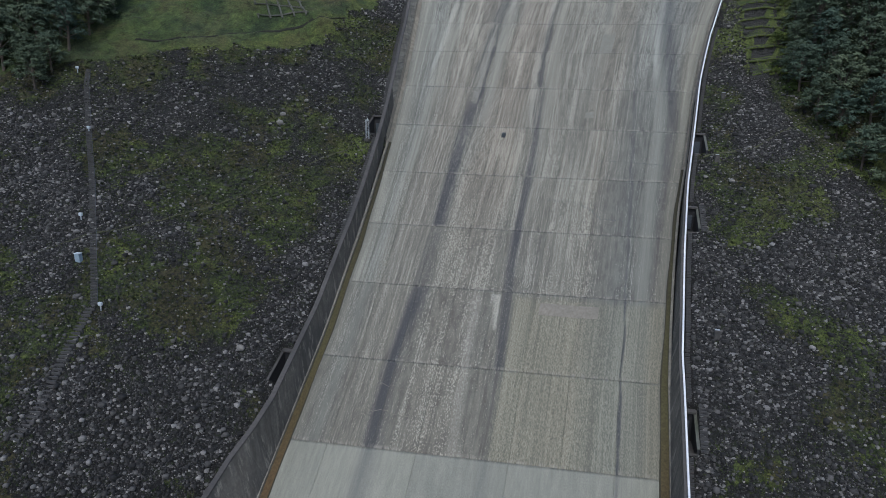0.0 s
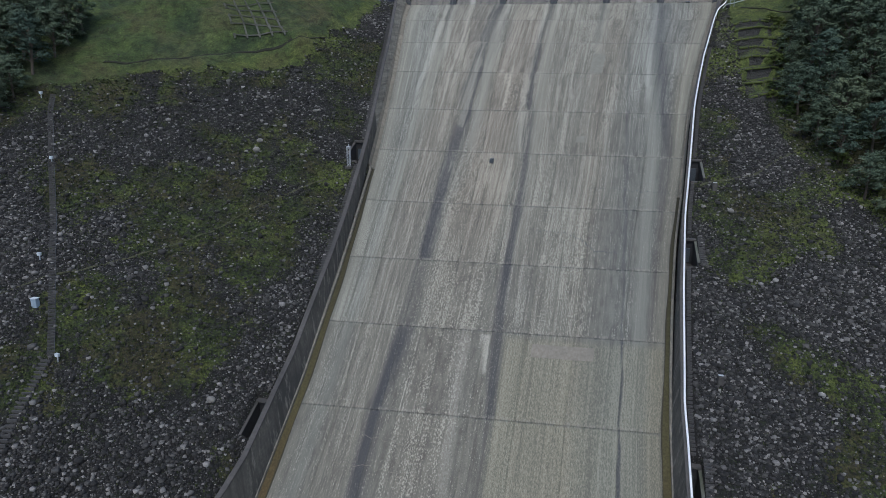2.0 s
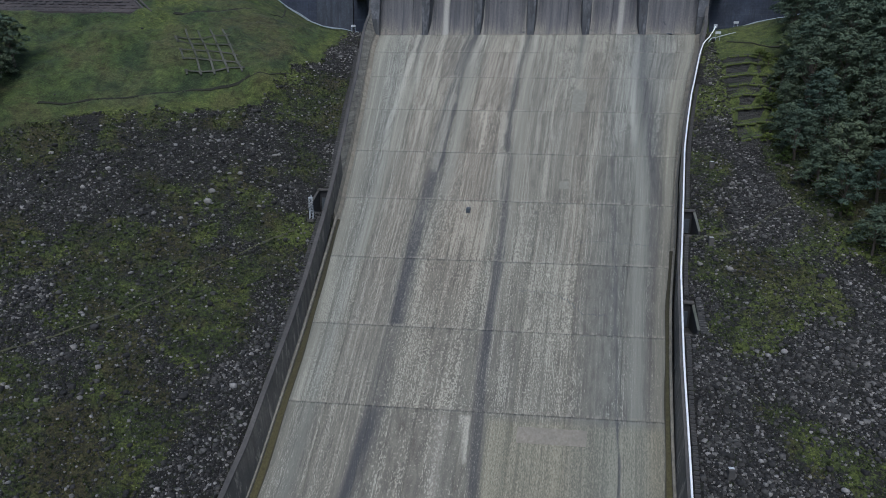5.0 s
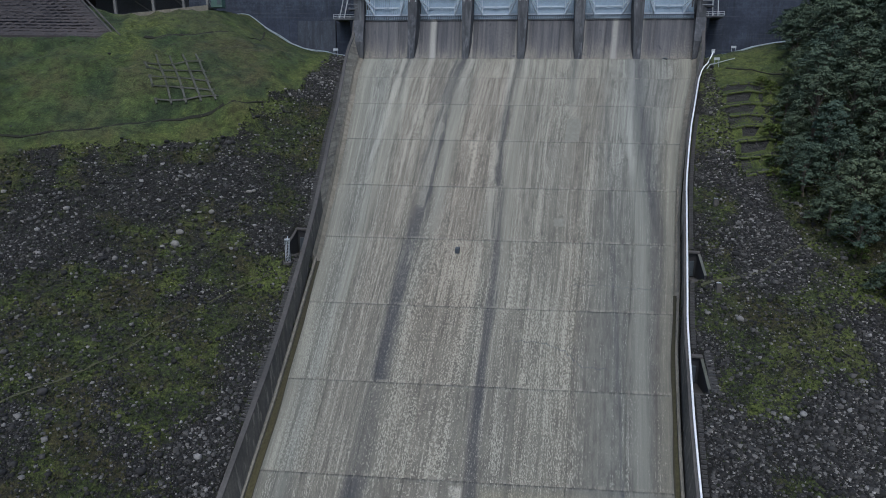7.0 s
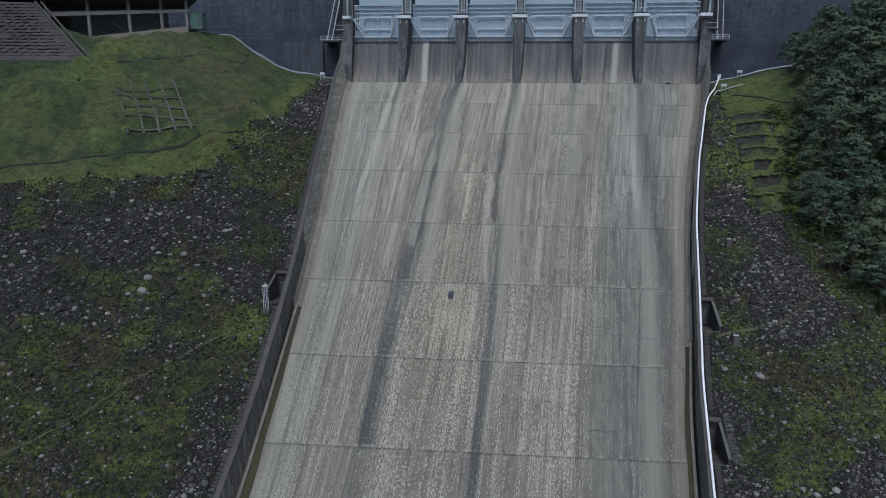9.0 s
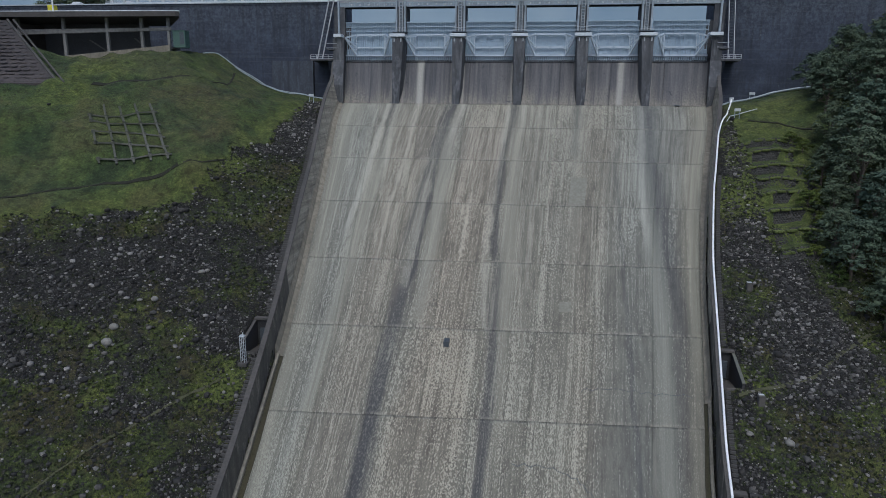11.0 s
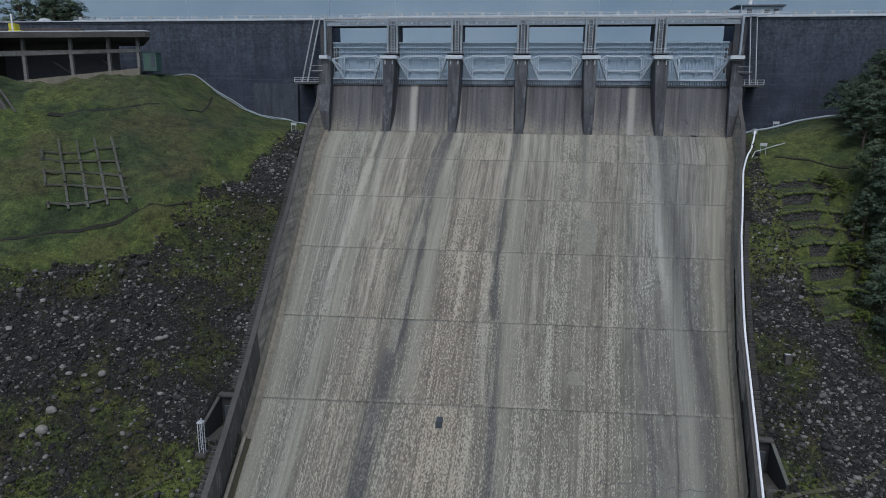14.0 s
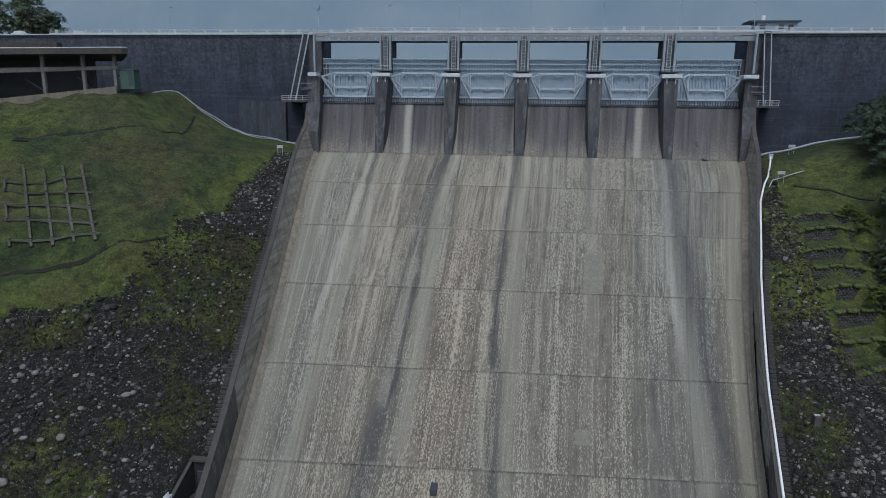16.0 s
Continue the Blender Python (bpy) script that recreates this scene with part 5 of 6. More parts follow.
# ---- grass and weeds ----
def tuft_templates(count, blades, wide):
    out = []
    for i in range(count):
        v, f = [], []
        for b in range(blades):
            a = rng.uniform(0, 2 * np.pi)
            lean = rng.uniform(0.3, 1.0)
            w = wide * rng.uniform(0.6, 1.2)
            o = rng.normal(0, 0.35, 2)
            d, s = np.array([np.cos(a), np.sin(a)]), np.array([-np.sin(a), np.cos(a)])
            h = rng.uniform(0.5, 1.0)
            k = len(v)
            for q, zz in ((o - s * w, 0), (o + s * w, 0), (o + d * lean + s * w * 0.4, h), (o + d * lean - s * w * 0.4, h)):
                v.append((q[0], q[1], zz))
            f.append((k, k + 1, k + 2, k + 3))
        out.append((np.array(v), np.array(f)))
    return out


def grassy(x, y):
    c = cover(x, y)
    return np.where(c > 0.75, 0.8 - 0.6 * dry_turf(x, y), 0.15 * c) * (0.3 + 0.7 * lumps(x, y, 0.5, 1.9))


def weedy(x, y):
    c = cover(x, y)
    return np.where(c > 0.75, 0.0, np.clip(2.0 * c - 0.25, 0.05, 1))


tufts = tuft_templates(8, 4, 0.28)
sward = [(v * (1, 1, 0.45), f) for v, f in tufts]
for x0, x1, n, y1 in ((-112, -35, 56000, 8), (29, 70, 22000, 8)):
    p = candidates(n, x0, x1, -168, y1, grassy)
    scatter("grass", p, rng.uniform(0.12, 0.32, len(p)), sward, M_GRASS, "rough grass growing on the bank", "grass", sink=-0.05)
for x0, x1, n in ((-121, -35, 70000), (29, 68, 28000)):
    p = candidates(n, x0, x1, -168, -8, weedy)
    scatter("weeds", p, rng.uniform(0.16, 0.42, len(p)), tufts, M_WEED, "low dark green weeds among the stones", "weeds", sink=-0.02)

# ---- trees ----
def sprays(centres, outward, count, reach, size):
    """Leaves in small drooping fans round each centre."""
    n = len(centres) * count
    c, o = np.repeat(centres, count, 0), np.repeat(outward, count, 0)
    p = c + rng.normal(0, reach, (n, 3)) * (1, 1, 0.45)
    p[:, 2] -= 0.25 * np.linalg.norm(p[:, :2] - c[:, :2], axis=1)
    nn = o + (0, 0, 0.7) + rng.normal(0, 0.45, (n, 3))
    nn /= np.linalg.norm(nn, axis=1)[:, None]
    a = np.cross(nn, rng.normal(size=(n, 3)))
    a /= np.linalg.norm(a, axis=1)[:, None]
    b = np.cross(nn, a)
    w = size * rng.uniform(0.6, 1.35, (n, 1))
    v = np.stack([p - b * w, p + a * w * 0.5 - b * w * 0.1, p + b * w, p - a * w * 0.5 - b * w * 0.1], 1)
    return v.reshape(-1, 3)


def tree(name, height, spread, lobes, leaves, leaf, material, label, category, group):
    """A tapered trunk, limbs to each lobe of the crown, and leaves in fans over the lobes."""
    t = thing(name, label, category, (0, 0, -400), group=group)
    bm = B()
    top = Vector((rng.normal(0, 0.4), rng.normal(0, 0.4), height * 0.66))
    thick = 0.026 * height + 0.03
    rod(bm, (0, 0, -0.6), top * 0.5, thick, thick * 0.7, 8)
    rod(bm, top * 0.5, top, thick * 0.7, thick * 0.35, 7)
    crown = []
    for i in range(lobes):
        a = 2.4 * i + rng.uniform(-0.4, 0.4)
        h = 0.22 + 0.74 * (i + 0.5) / lobes
        r = spread * (1.0 - 0.75 * max(0.0, h - 0.45) / 0.5) * rng.uniform(0.55, 0.95)
        c = np.array([math.cos(a) * r, math.sin(a) * r, height * h])
        rod(bm, top * min(0.95, 0.75 * h + 0.1), Vector(c), thick * 0.32, thick * 0.08, 5)
        size = spread * rng.uniform(0.26, 0.46)
        d = rng.normal(size=(30, 3))
        d[:, 2] = np.abs(d[:, 2]) * 1.1 - 0.35
        d /= np.linalg.norm(d, axis=1)[:, None]
        mid = c + d * size * rng.uniform(0.7, 1.12, (30, 1)) * (1, 1, 0.72)
        crown.append(sprays(mid, d, leaves, size * 0.17, leaf))
    part("trunk", bm, M_BARK, t)
    v = np.concatenate(crown)
    mesh_of("crown", v, np.arange(len(v)).reshape(-1, 4), material, parent=t)
    return t


TREES = [tree("tree", rng.uniform(9, 13), rng.uniform(3.8, 5.2), 17, 10, 0.22, M_LEAF, "dense dark green broadleaf tree on the bank", "tree", "bank trees") for _ in range(8)]
SHRUBS = [tree("shrub", rng.uniform(1.6, 2.6), rng.uniform(1.3, 2.0), 7, 9, 0.13, M_SHRUB, "yellow-green leafy shrub on the terraces", "shrub", "shrubs") for _ in range(3)]
used = {}


def plant(kinds, x, y, scale=1.0, z=None):
    k = int(rng.integers(0, len(kinds)))
    src = kinds[k]
    z = float(land_z(x, y)) if z is None else z
    m = pose(x, y, z, 0, 0, float(rng.uniform(0, 360)))
    if src.name not in used:
        used[src.name] = True
        src.matrix_world = m @ Matrix.Diagonal((scale, scale, scale, 1))
        return src
    ob = copy_thing(src, m)
    ob.matrix_world = m @ Matrix.Diagonal((scale, scale, scale, 1))
    return ob


def bank_edge(y):
    return float(np.interp(y, WOOD_Y, WOOD_X))


y = -126.0
while y < 5:
    for row in range(4):
        x = bank_edge(y) + (2.0 if y < -64 else 3.0) + row * 6.3 + rng.uniform(-1.5, 1.5)
        plant(TREES, x, y + rng.uniform(-2, 2), rng.uniform(0.65, 0.95) if row == 0 else rng.uniform(0.95, 1.25) if row < 3 else rng.uniform(1.2, 1.6))
    y += 6.0
for i in range(26):
    plant(TREES, -112 - 4.6 * (i % 5) - rng.uniform(0, 2.5), -66 - 6.4 * (i // 5) - rng.uniform(0, 3) - 1.2 * (i % 5), rng.uniform(0.8, 1.1))
for x, y, s in ((54, -47, 1.1), (55.5, -50, 0.9), (53, -52, 0.7), (56, -44, 1.0), (52.5, -56, 0.8), (57, -58, 0.9), (55, -60, 0.7), (60, -66, 1.0), (57.5, -33, 1.0), (58, -38, 1.1), (63, -72, 0.9), (56.5, -29, 0.8)):
    plant(SHRUBS, x, y, s * 1.2)

# terraces of gabion stone on the east bank
M_GABION = plain("gabion_stone", (0.046, 0.046, 0.043), 0.95, 0, 0.5, 3.0)
M_TURF = plain("turf", (0.078, 0.098, 0.026), 1.0, 0, 0.5, 2.0, (0.042, 0.056, 0.015), 0.6)
TERRACE_STONES = []
for v, f in rock_templates(2, 5, 0.08):
    me = bpy.data.meshes.new("stone")
    me.from_pydata(v.tolist(), [], f.tolist())
    me.materials.append(M_GABION)
    TERRACE_STONES.append(me)
for i, y in enumerate(TERRACES):
    x0, x1 = 47.0 + 0.5 * math.sin(2.3 * i), 57.0 + 1.2 * math.sin(1.7 * i + 1)
    tw = thing("terrace_wall", "low dry stone terrace wall with grass above", "terrace", group="stone terraces")
    for k in range(20):
        xa, xb = x0 + (x1 - x0) * k / 20, x0 + (x1 - x0) * (k + 1) / 20
        xm = 0.5 * (xa + xb)
        yy = y + float(terrace_bow(xm))
        hi, lo = float(land_z(xm, yy + 0.5)), float(land_z(xm, yy - 0.6))
        rows_ = max(2, int((hi - lo + 0.5) / 0.36))
        for r in range(rows_):
            ob = new("stone", TERRACE_STONES[(3 * k + 5 * r + i) % 5])
            ob.parent = tw
            ob.matrix_local = pose(xm + 0.25 * (r % 2), yy - 0.35 + 0.16 * r, lo + 0.02 + 0.36 * r, 11.0 * k, 17.0 * r, 37.0 * (k + 2 * r)) @ Matrix.Diagonal((0.36 + 0.08 * math.sin(4.1 * k + r), 0.34, 0.28, 1))
        if (k + i) % 4:
            part("turf", box(B(), (xa - 0.1, yy - 0.2 + 0.18 * math.sin(7.7 * k + 3 * i), hi - 0.3), (xb + 0.15, yy + 1.1, hi + 0.16), 0.12), M_TURF, tw, "grass lip")

# ---- stairs beside the walls and up the west bank ----
M_STEP = plain("dark_step_concrete", (0.058, 0.057, 0.056), 0.95)


def stair(label, pts, spacing, width, group, rail_side=0):
    """Steps along a line of (x, y); the treads lie level."""
    s = thing("stairway", label, "stairs", group=group)
    bm = box(B(), (-width / 2, -0.14, -0.4), (width / 2, 0.14, 0.05), 0.02)
    me = bpy.data.meshes.new("step")
    bm.to_mesh(me)
    bm.free()
    me.materials.append(M_STEP)
    rail_pts = []
    for (xa, ya), (xb, yb) in zip(pts, pts[1:]):
        length = math.hypot(xb - xa, yb - ya)
        n = max(1, int(length / spacing))
        turn = math.degrees(math.atan2(-(xb - xa), yb - ya))
        for i in range(n):
            x, y = xa + (xb - xa) * i / n, ya + (yb - ya) * i / n
            if any(py - 0.7 < y < py + 6.6 and abs(x - px - 0.5 * PIT_W * side) < 0.5 * PIT_W + 0.3 for px, py, side in PITS):
                continue
            ob = new("step", me)
            ob.parent = s
            ob.matrix_local = pose(x, y, float(land_z(x, y)) + 0.30, 0, 0, turn)
            if rail_side and i % 6 == 0:
                rail_pts.append((x + rail_side, y, float(land_z(x + rail_side, y)) + 1.1))
    if rail_side:
        part("handrail", tube(B(), rail_pts, 0.024, 5), M_DARKSTEEL, s, "thin dark handrail")
    return s


def beside(side, y0, y1):
    return [(float((left_edge(y) - cap_out(y, -1) - 0.6) if side < 0 else (right_edge(y) + cap_out(y, 1) + 0.62)), y) for y in np.arange(y0, y1, -6.0)]


stair("concrete steps running up beside the east wall", beside(1, -36, -160), 0.52, 0.75, "wall stairs")
stair("concrete steps running up beside the west wall", beside(-1, -24, -112), 0.52, 0.9, "wall stairs")
for px, py, side in PITS:
    if side > 0 and py < -80:
        stair("short concrete steps round a drain chamber", [(px + PIT_W + 0.75, py + 5.8), (px + PIT_W + 0.75, py - 0.8)], 0.5, 1.1, "wall stairs")
stair("broad concrete steps climbing the foot of the west bank", [(-63.4, -160.0), (-63.6, -156.4), (-66.0, -146.3), (-67.6, -138.6)], 0.62, 1.5, "bank stairway")
stair("narrow concrete stairway climbing the stony west bank", [(-67.6, -138.0), (-76.8, -126.1), (-84.9, -115.7), (-94.5, -104.2), (-103.5, -92.8), (-106.5, -88)], 0.62, 1.1, "bank stairway", 0.8)


# ---- drain chambers beside the walls ----
M_CRIB = concrete("crib_concrete", (0.112, 0.114, 0.098), (0.046, 0.052, 0.032), 0.8, 0.4)
def chamber(x, y, side):
    """An open-ended concrete pit; side: the way from the wall outwards."""
    z = float(land_z(x, y))
    c = thing("drain_chamber", "dark open concrete drain chamber beside the wall", "chamber", (x, y, z), group="drain chambers")
    w, l = PIT_W * side, 6.2

    def span(a, b):
        return min(a, b), max(a, b)

    a, b = span(w - 0.3 * side, w)
    part("side_wall", prism(B(), [(-0.4, -2.6), (-0.4, 0.9), (l, 3.6), (l, -2.6)], a, b), M_PIT, c)
    part("coping", prism(B(), [(-0.45, 0.9), (-0.45, 1.05), (l + 0.1, 3.78), (l + 0.1, 3.6)], a - 0.08, b + 0.08), M_CRIB if side > 0 else M_CAP, c, "grey coping")
    a, b = span(0, w)
    part("back_wall", box(B(), (a, l - 0.3, -2.6), (b, l + 0.2, 3.7), 0.05), M_PIT, c)
    part("roof_lip", box(B(), (a, l - 0.9, 3.4), (b, l + 0.2, 3.8), 0.05), M_CAP, c)
    part("pit_floor", prism(B(), [(-0.4, -2.8), (-0.4, -0.9), (1.8, -0.9), (l - 0.3, -1.2), (l - 0.3, -2.8)], a, b), M_CAP, c)
    part("front_kerb", box(B(), (a, -0.6, -2.8), (b, -0.3, 0.15), 0.04), M_CAP, c)
    a, b = span(0.25 * w, 0.7 * w)
    # solid block, coloured black in place of a shaded opening
    part("outlet", box(B(), (a, l - 0.55, -0.9), (b, l - 0.28, 1.9), 0.04), M_DARKSTEEL, c, "black block for the outlet's shaded opening")
    return c


# near-black colour stands for the shade deep in the pits
M_PIT = plain("shaded_pit_concrete", (0.030, 0.031, 0.033), 0.9)
for x, y, side in PITS:
    chamber(x, y, side)

# marker blocks with white lids
mk = thing("marker_block", "small concrete marker block with a white lid", "marker", (35.2, -116.6, float(land_z(35.2, -116.6))), group="marker blocks")
part("block", box(B(), (-0.45, -0.45, -0.4), (0.45, 0.45, 1.2), 0.05), M_CAP, mk)
part("lid", box(B(), (-0.38, -0.05, 1.2), (0.38, 0.42, 1.27), 0.02), M_RAIL, mk, "white lid")
for x, y in ((40.8, -61.4), (38.1, -79.3)):
    copy_thing(mk, pose(x, y, float(land_z(x, y))))

# instrument mast by the west wall
x, y = -38.9, -80.6
mast = thing("instrument_mast", "slim pale lattice mast with a pale instrument head", "mast", (x, y, float(land_z(x, y))))
part("footing", box(B(), (-0.7, -0.7, -0.3), (0.7, 0.7, 0.25), 0.05), M_CAP, mast)
for sx in (-0.3, 0.3):
    for sy in (-0.3, 0.3):
        part("leg", bar(B(), (sx, sy, 0.2), (sx, sy, 4.4), 0.08), M_RAIL, mast)
for i in range(7):
    z = 0.4 + 0.57 * i
    part("brace", bar(B(), (-0.3, -0.3, z), (0.3, -0.3, z + 0.55), 0.05), M_RAIL, mast)
    part("brace", bar(B(), (0.3, 0.3, z), (0.3, -0.3, z + 0.55), 0.05), M_RAIL, mast)
part("head", box(B(), (-0.4, -0.4, 4.4), (0.4, 0.4, 4.65), 0.05), M_RAIL, mast, "pale instrument head")
part("sensor", rod(B(), (0.1, 0, 4.7), (0.1, 0, 5.1), 0.12, 0.08), M_RAIL, mast)

# small white boxes on posts along the bank stairway, and a pale blue cabinet
bx = thing("junction_box", "small white box on a short post by the stairway", "junction box", (-107.8, -90.1, float(land_z(-107.8, -90.1))), group="stairway boxes")
part("post", box(B(), (-0.08, -0.08, -0.3), (0.08, 0.08, 0.9)), M_RAIL, bx)
part("box_body", box(B(), (-0.33, -0.22, 0.9), (0.33, 0.22, 1.45), 0.04), M_PALE, bx)
for x, y in ((-94.8, -103.6), (-80.7, -124.2), (-66.0, -138.4)):
    copy_thing(bx, pose(x, y, float(land_z(x, y))))
x, y = -75.2, -131.9
cab = thing("cabinet", "pale blue steel cabinet standing on the stones", "cabinet", (x, y, float(land_z(x, y))))
part("cabinet_body", box(B(), (-0.5, -0.4, -0.2), (0.5, 0.4, 1.35), 0.04), M_STEEL, cab)
part("cabinet_lid", box(B(), (-0.56, -0.46, 1.35), (0.56, 0.46, 1.45), 0.02), M_PALE, cab)

# sign posts by the dam foot
sg = thing("instrument_stand", "small pale instrument stand on two legs", "stand", (-50.4, -13.2, float(land_z(-50.4, -13.2))), group="instrument stands")
for sx in (-0.5, 0.5):
    part("leg", bar(B(), (sx, 0, -0.3), (sx, 0, 1.9), 0.1), M_POST, sg)
part("board", box(B(), (-0.65, -0.12, 1.6), (0.65, 0.12, 2.2), 0.03), M_RAIL, sg)
for x, y in ((48.6, -18.8), (57.6, 1.4)):
    copy_thing(sg, pose(x, y, float(land_z(x, y))))

# pipes along the foot of the dam
def pipe_on(name, label, xs, y, r, lift):
    p = thing(name, label, "pipe", group="dam foot pipes")
    part("pipe_run", tube(B(), [(x, y, float(land_z(x, y)) + lift) for x in xs], r), M_POST, p)


pipe_on("drain_pipe", "pale pipe curving along the dam foot on the grass", np.linspace(-52, -97, 24), 8.6, 0.15, 0.3)
pipe_on("drain_pipe", "second pale pipe beside the first", np.linspace(-52, -80, 16), 7.4, 0.12, 0.22)
pipe_on("drain_pipe", "pale pipe along the foot of the east dam wall", np.linspace(52, 92, 14), 7.8, 0.28, 0.5)

thin = thing("branch_pipe", "thin pale pipe branching across the east lawn", "pipe")
part("pipe_run", tube(B(), [(46.0, -20.9, -3.3), (47.0, -19.3, -2.2), (48.2, -18.5, -2.0), (51.0, -17.2, -1.2), (53.4, -16.3, -0.6)], 0.1), M_RAIL, thin)

# concrete crib frame on the hill
crib = thing("crib_frame", "weathered concrete crib frame on the grassy slope", "slope frame")
TL, TR, BR, BL = Vector((-87.9, -44.6)), Vector((-77.9, -38.3)), Vector((-65.9, -52.6)), Vector((-78.4, -55.8))


def crib_at(u, v):
    p = (TL * (1 - u) + TR * u) * (1 - v) + (BL * (1 - u) + BR * u) * v
    return Vector((p.x, p.y, float(land_z(p.x, p.y)) + 0.38))


ROWS = (0.0, 0.2, 0.4, 0.6, 0.78, 0.95, 1.0)
for i in range(5):
    for k in range(6):
        if i > 0 or k % 2:
            part("upright_beam", bar(B(), crib_at(i / 4, ROWS[k]), crib_at(i / 4, ROWS[k + 1] - (0.0 if k == 5 else 0.02)), 0.36, 0.44), M_CRIB, crib)
for k in range(1, 6):
    for i in range(5):
        end = (i + 1) / 4 if i < 4 else 1.07
        part("cross_beam", bar(B(), crib_at(i / 4, ROWS[k]), crib_at(end, ROWS[k]), 0.42, 0.30), M_CRIB, crib)

for k in range(1, 6):
    for i in range(5):
        p = crib_at(i / 4, ROWS[k])
        part("joint_block", box(B(), p - Vector((0.3, 0.3, 0.3)), p + Vector((0.3, 0.3, 0.32)), 0.05), M_CRIB, crib)

# drain channels on the hill
# near-black channel colour stands for the shadow lying in the ditches
M_DRAIN = plain("shaded_channel", (0.017, 0.017, 0.012), 0.98, 0, 0.4, 1.5, (0.02, 0.024, 0.01))


def channel(label, pts, width):
    ch = thing("drain_channel", label, "channel", group="hill channels")
    for a, b in zip(pts, pts[1:]):
        n = max(2, int(math.hypot(b[0] - a[0], b[1] - a[1]) / 2.0))
        line = [(a[0] + (b[0] - a[0]) * i / n, a[1] + (b[1] - a[1]) * i / n) for i in range(n + 1)]
        part("lip", tube(B(), [(x, y - 0.25 * width, float(land_z(x, y - 0.25 * width)) + 0.1) for x, y in line], 0.1, 5), M_DRAIN, ch)
        bm = B()
        prev = None
        for x, y in line:
            now = [bm.verts.new((x, y + e, float(land_z(x, y + e)) + 0.16)) for e in (-0.2 * width, 0.25 * width)]
            if prev:
                bm.faces.new((prev[0], now[0], now[1], prev[1]))
            prev = now
        part("bed", bm, M_DRAIN, ch, "bed coloured dark for the ditch's shade")


channel("mossy drain channel at the hill foot, coloured dark for shade", list(zip(*DITCHES[0])), 1.1)
channel("dark drain channel across the grassy hill", list(zip(*DITCHES[1])) + [(-77, 1.0)], 2.0)
channel("dark drain edge across the east lawn", [(50.6, -19.8), (56, -22), (61.7, -25.5)], 0.7)

def trodden(label, pts):
    t = thing("foot_track", label, "path", kind="structure")
    q = []
    for a, b in zip(pts, pts[1:]):
        n = max(2, int(math.hypot(b[0] - a[0], b[1] - a[1])))
        q += [(a[0] + (b[0] - a[0]) * i / n, a[1] + (b[1] - a[1]) * i / n) for i in range(n)]
    bm = B()
    prev = None
    for x, y in q:
        w = 0.24 + 0.08 * math.sin(3 * x)
        now = [bm.verts.new((x, y + s * w, float(land_z(x, y + s * w)) + 0.16)) for s in (-1, 1)]
        if prev:
            bm.faces.new((prev[0], now[0], now[1], prev[1]))
        prev = now
    part("trodden_earth", bm, M_TRACK, t)


M_TRACK = plain("trodden_earth", (0.058, 0.060, 0.030), 0.95, 0, 0.35, 1.0)
trodden("narrow trodden track across the stony west bank", [(-92, -146), (-85.8, -138.0), (-77.5, -126.0), (-68, -117), (-60.8, -108.8), (-52.8, -96.7), (-44.2, -86.6), (-40.5, -83)])
trodden("narrow trodden track across the east bank", [(35.5, -78.0), (41, -77.0), (47, -75.0), (53, -71.0), (57.5, -68)])

# ---- lookout building on the west hill ----
M_BLD = concrete("lookout_concrete", (0.22, 0.22, 0.21), (0.09, 0.09, 0.085), 0.6, 0.5)
# the lookout's inner shade, lifted by haze, is put into this colour
M_INNER = plain("shaded_interior", (0.085, 0.09, 0.10), 0.95)
bld = thing("lookout_building", "open grey concrete lookout building on columns", "building")
COLS = (-88.9, -95.3, -103.4, -113.5, -124.0, -135.0)
FLOOR = 12.8
for x in COLS:
    for y in ((-10.0, 0.0) if x < -100 else (-10.0,)):
        part("column", box(B(), (x - 0.32, y - 0.32, FLOOR - 1.6), (x + 0.32, y + 0.32, 20.5), 0.04), M_BLD, bld)
part("floor_slab", box(B(), (-142, -10.6, FLOOR - 0.5), (-88.4, -6.0, FLOOR - 0.05)), M_BLD, bld)
part("parapet", box(B(), (-142, -11.0, FLOOR - 1.3), (-88.4, -10.65, FLOOR + 0.35), 0.03), M_FILLET, bld, "pale stained parapet")
part("beam", box(B(), (-142, -10.25, 17.2), (-88.2, -9.75, 18.0), 0.03), M_BLD, bld)
part("back_wall", box(B(), (-142, -1.0, FLOOR - 0.5), (-98.5, -0.7, 20.2)), M_INNER, bld, "back wall coloured for the shade inside")
bm = B()
outline = [(-145, -12.6), (-87, -12.6), (-85.6, -12.2), (-85.0, -11.2), (-86.6, -8.6), (-96.5, 6.0), (-145, 6.0)]
lo_, hi_ = [bm.verts.new((x, y, 20.4)) for x, y in outline], [bm.verts.new((x, y, 21.6)) for x, y in outline]
bm.faces.new(lo_[::-1])
bm.faces.new(hi_)
for i in range(len(outline)):
    j = (i + 1) % len(outline)
    bm.faces.new((lo_[i], lo_[j], hi_[j], hi_[i]))
bmesh.ops.recalc_face_normals(bm, faces=bm.faces)
part("roof_slab", bm, M_CAP, bld, "dark weathered roof slab")
part("roof_kerb", tube(B(), [(x, y + (0.15 if y < 0 else 0), 21.7) for x, y in outline[:5]], 0.16, 6), M_RAIL, bld, "pale roof kerb")
for x0, x1 in ((-101, -97), (-112, -106), (-92.5, -90)):
    part("inner_stair", bar(B(), (x0, -3, 16.5), (x1, -3, FLOOR), 0.6, 0.2), M_BLD, bld)
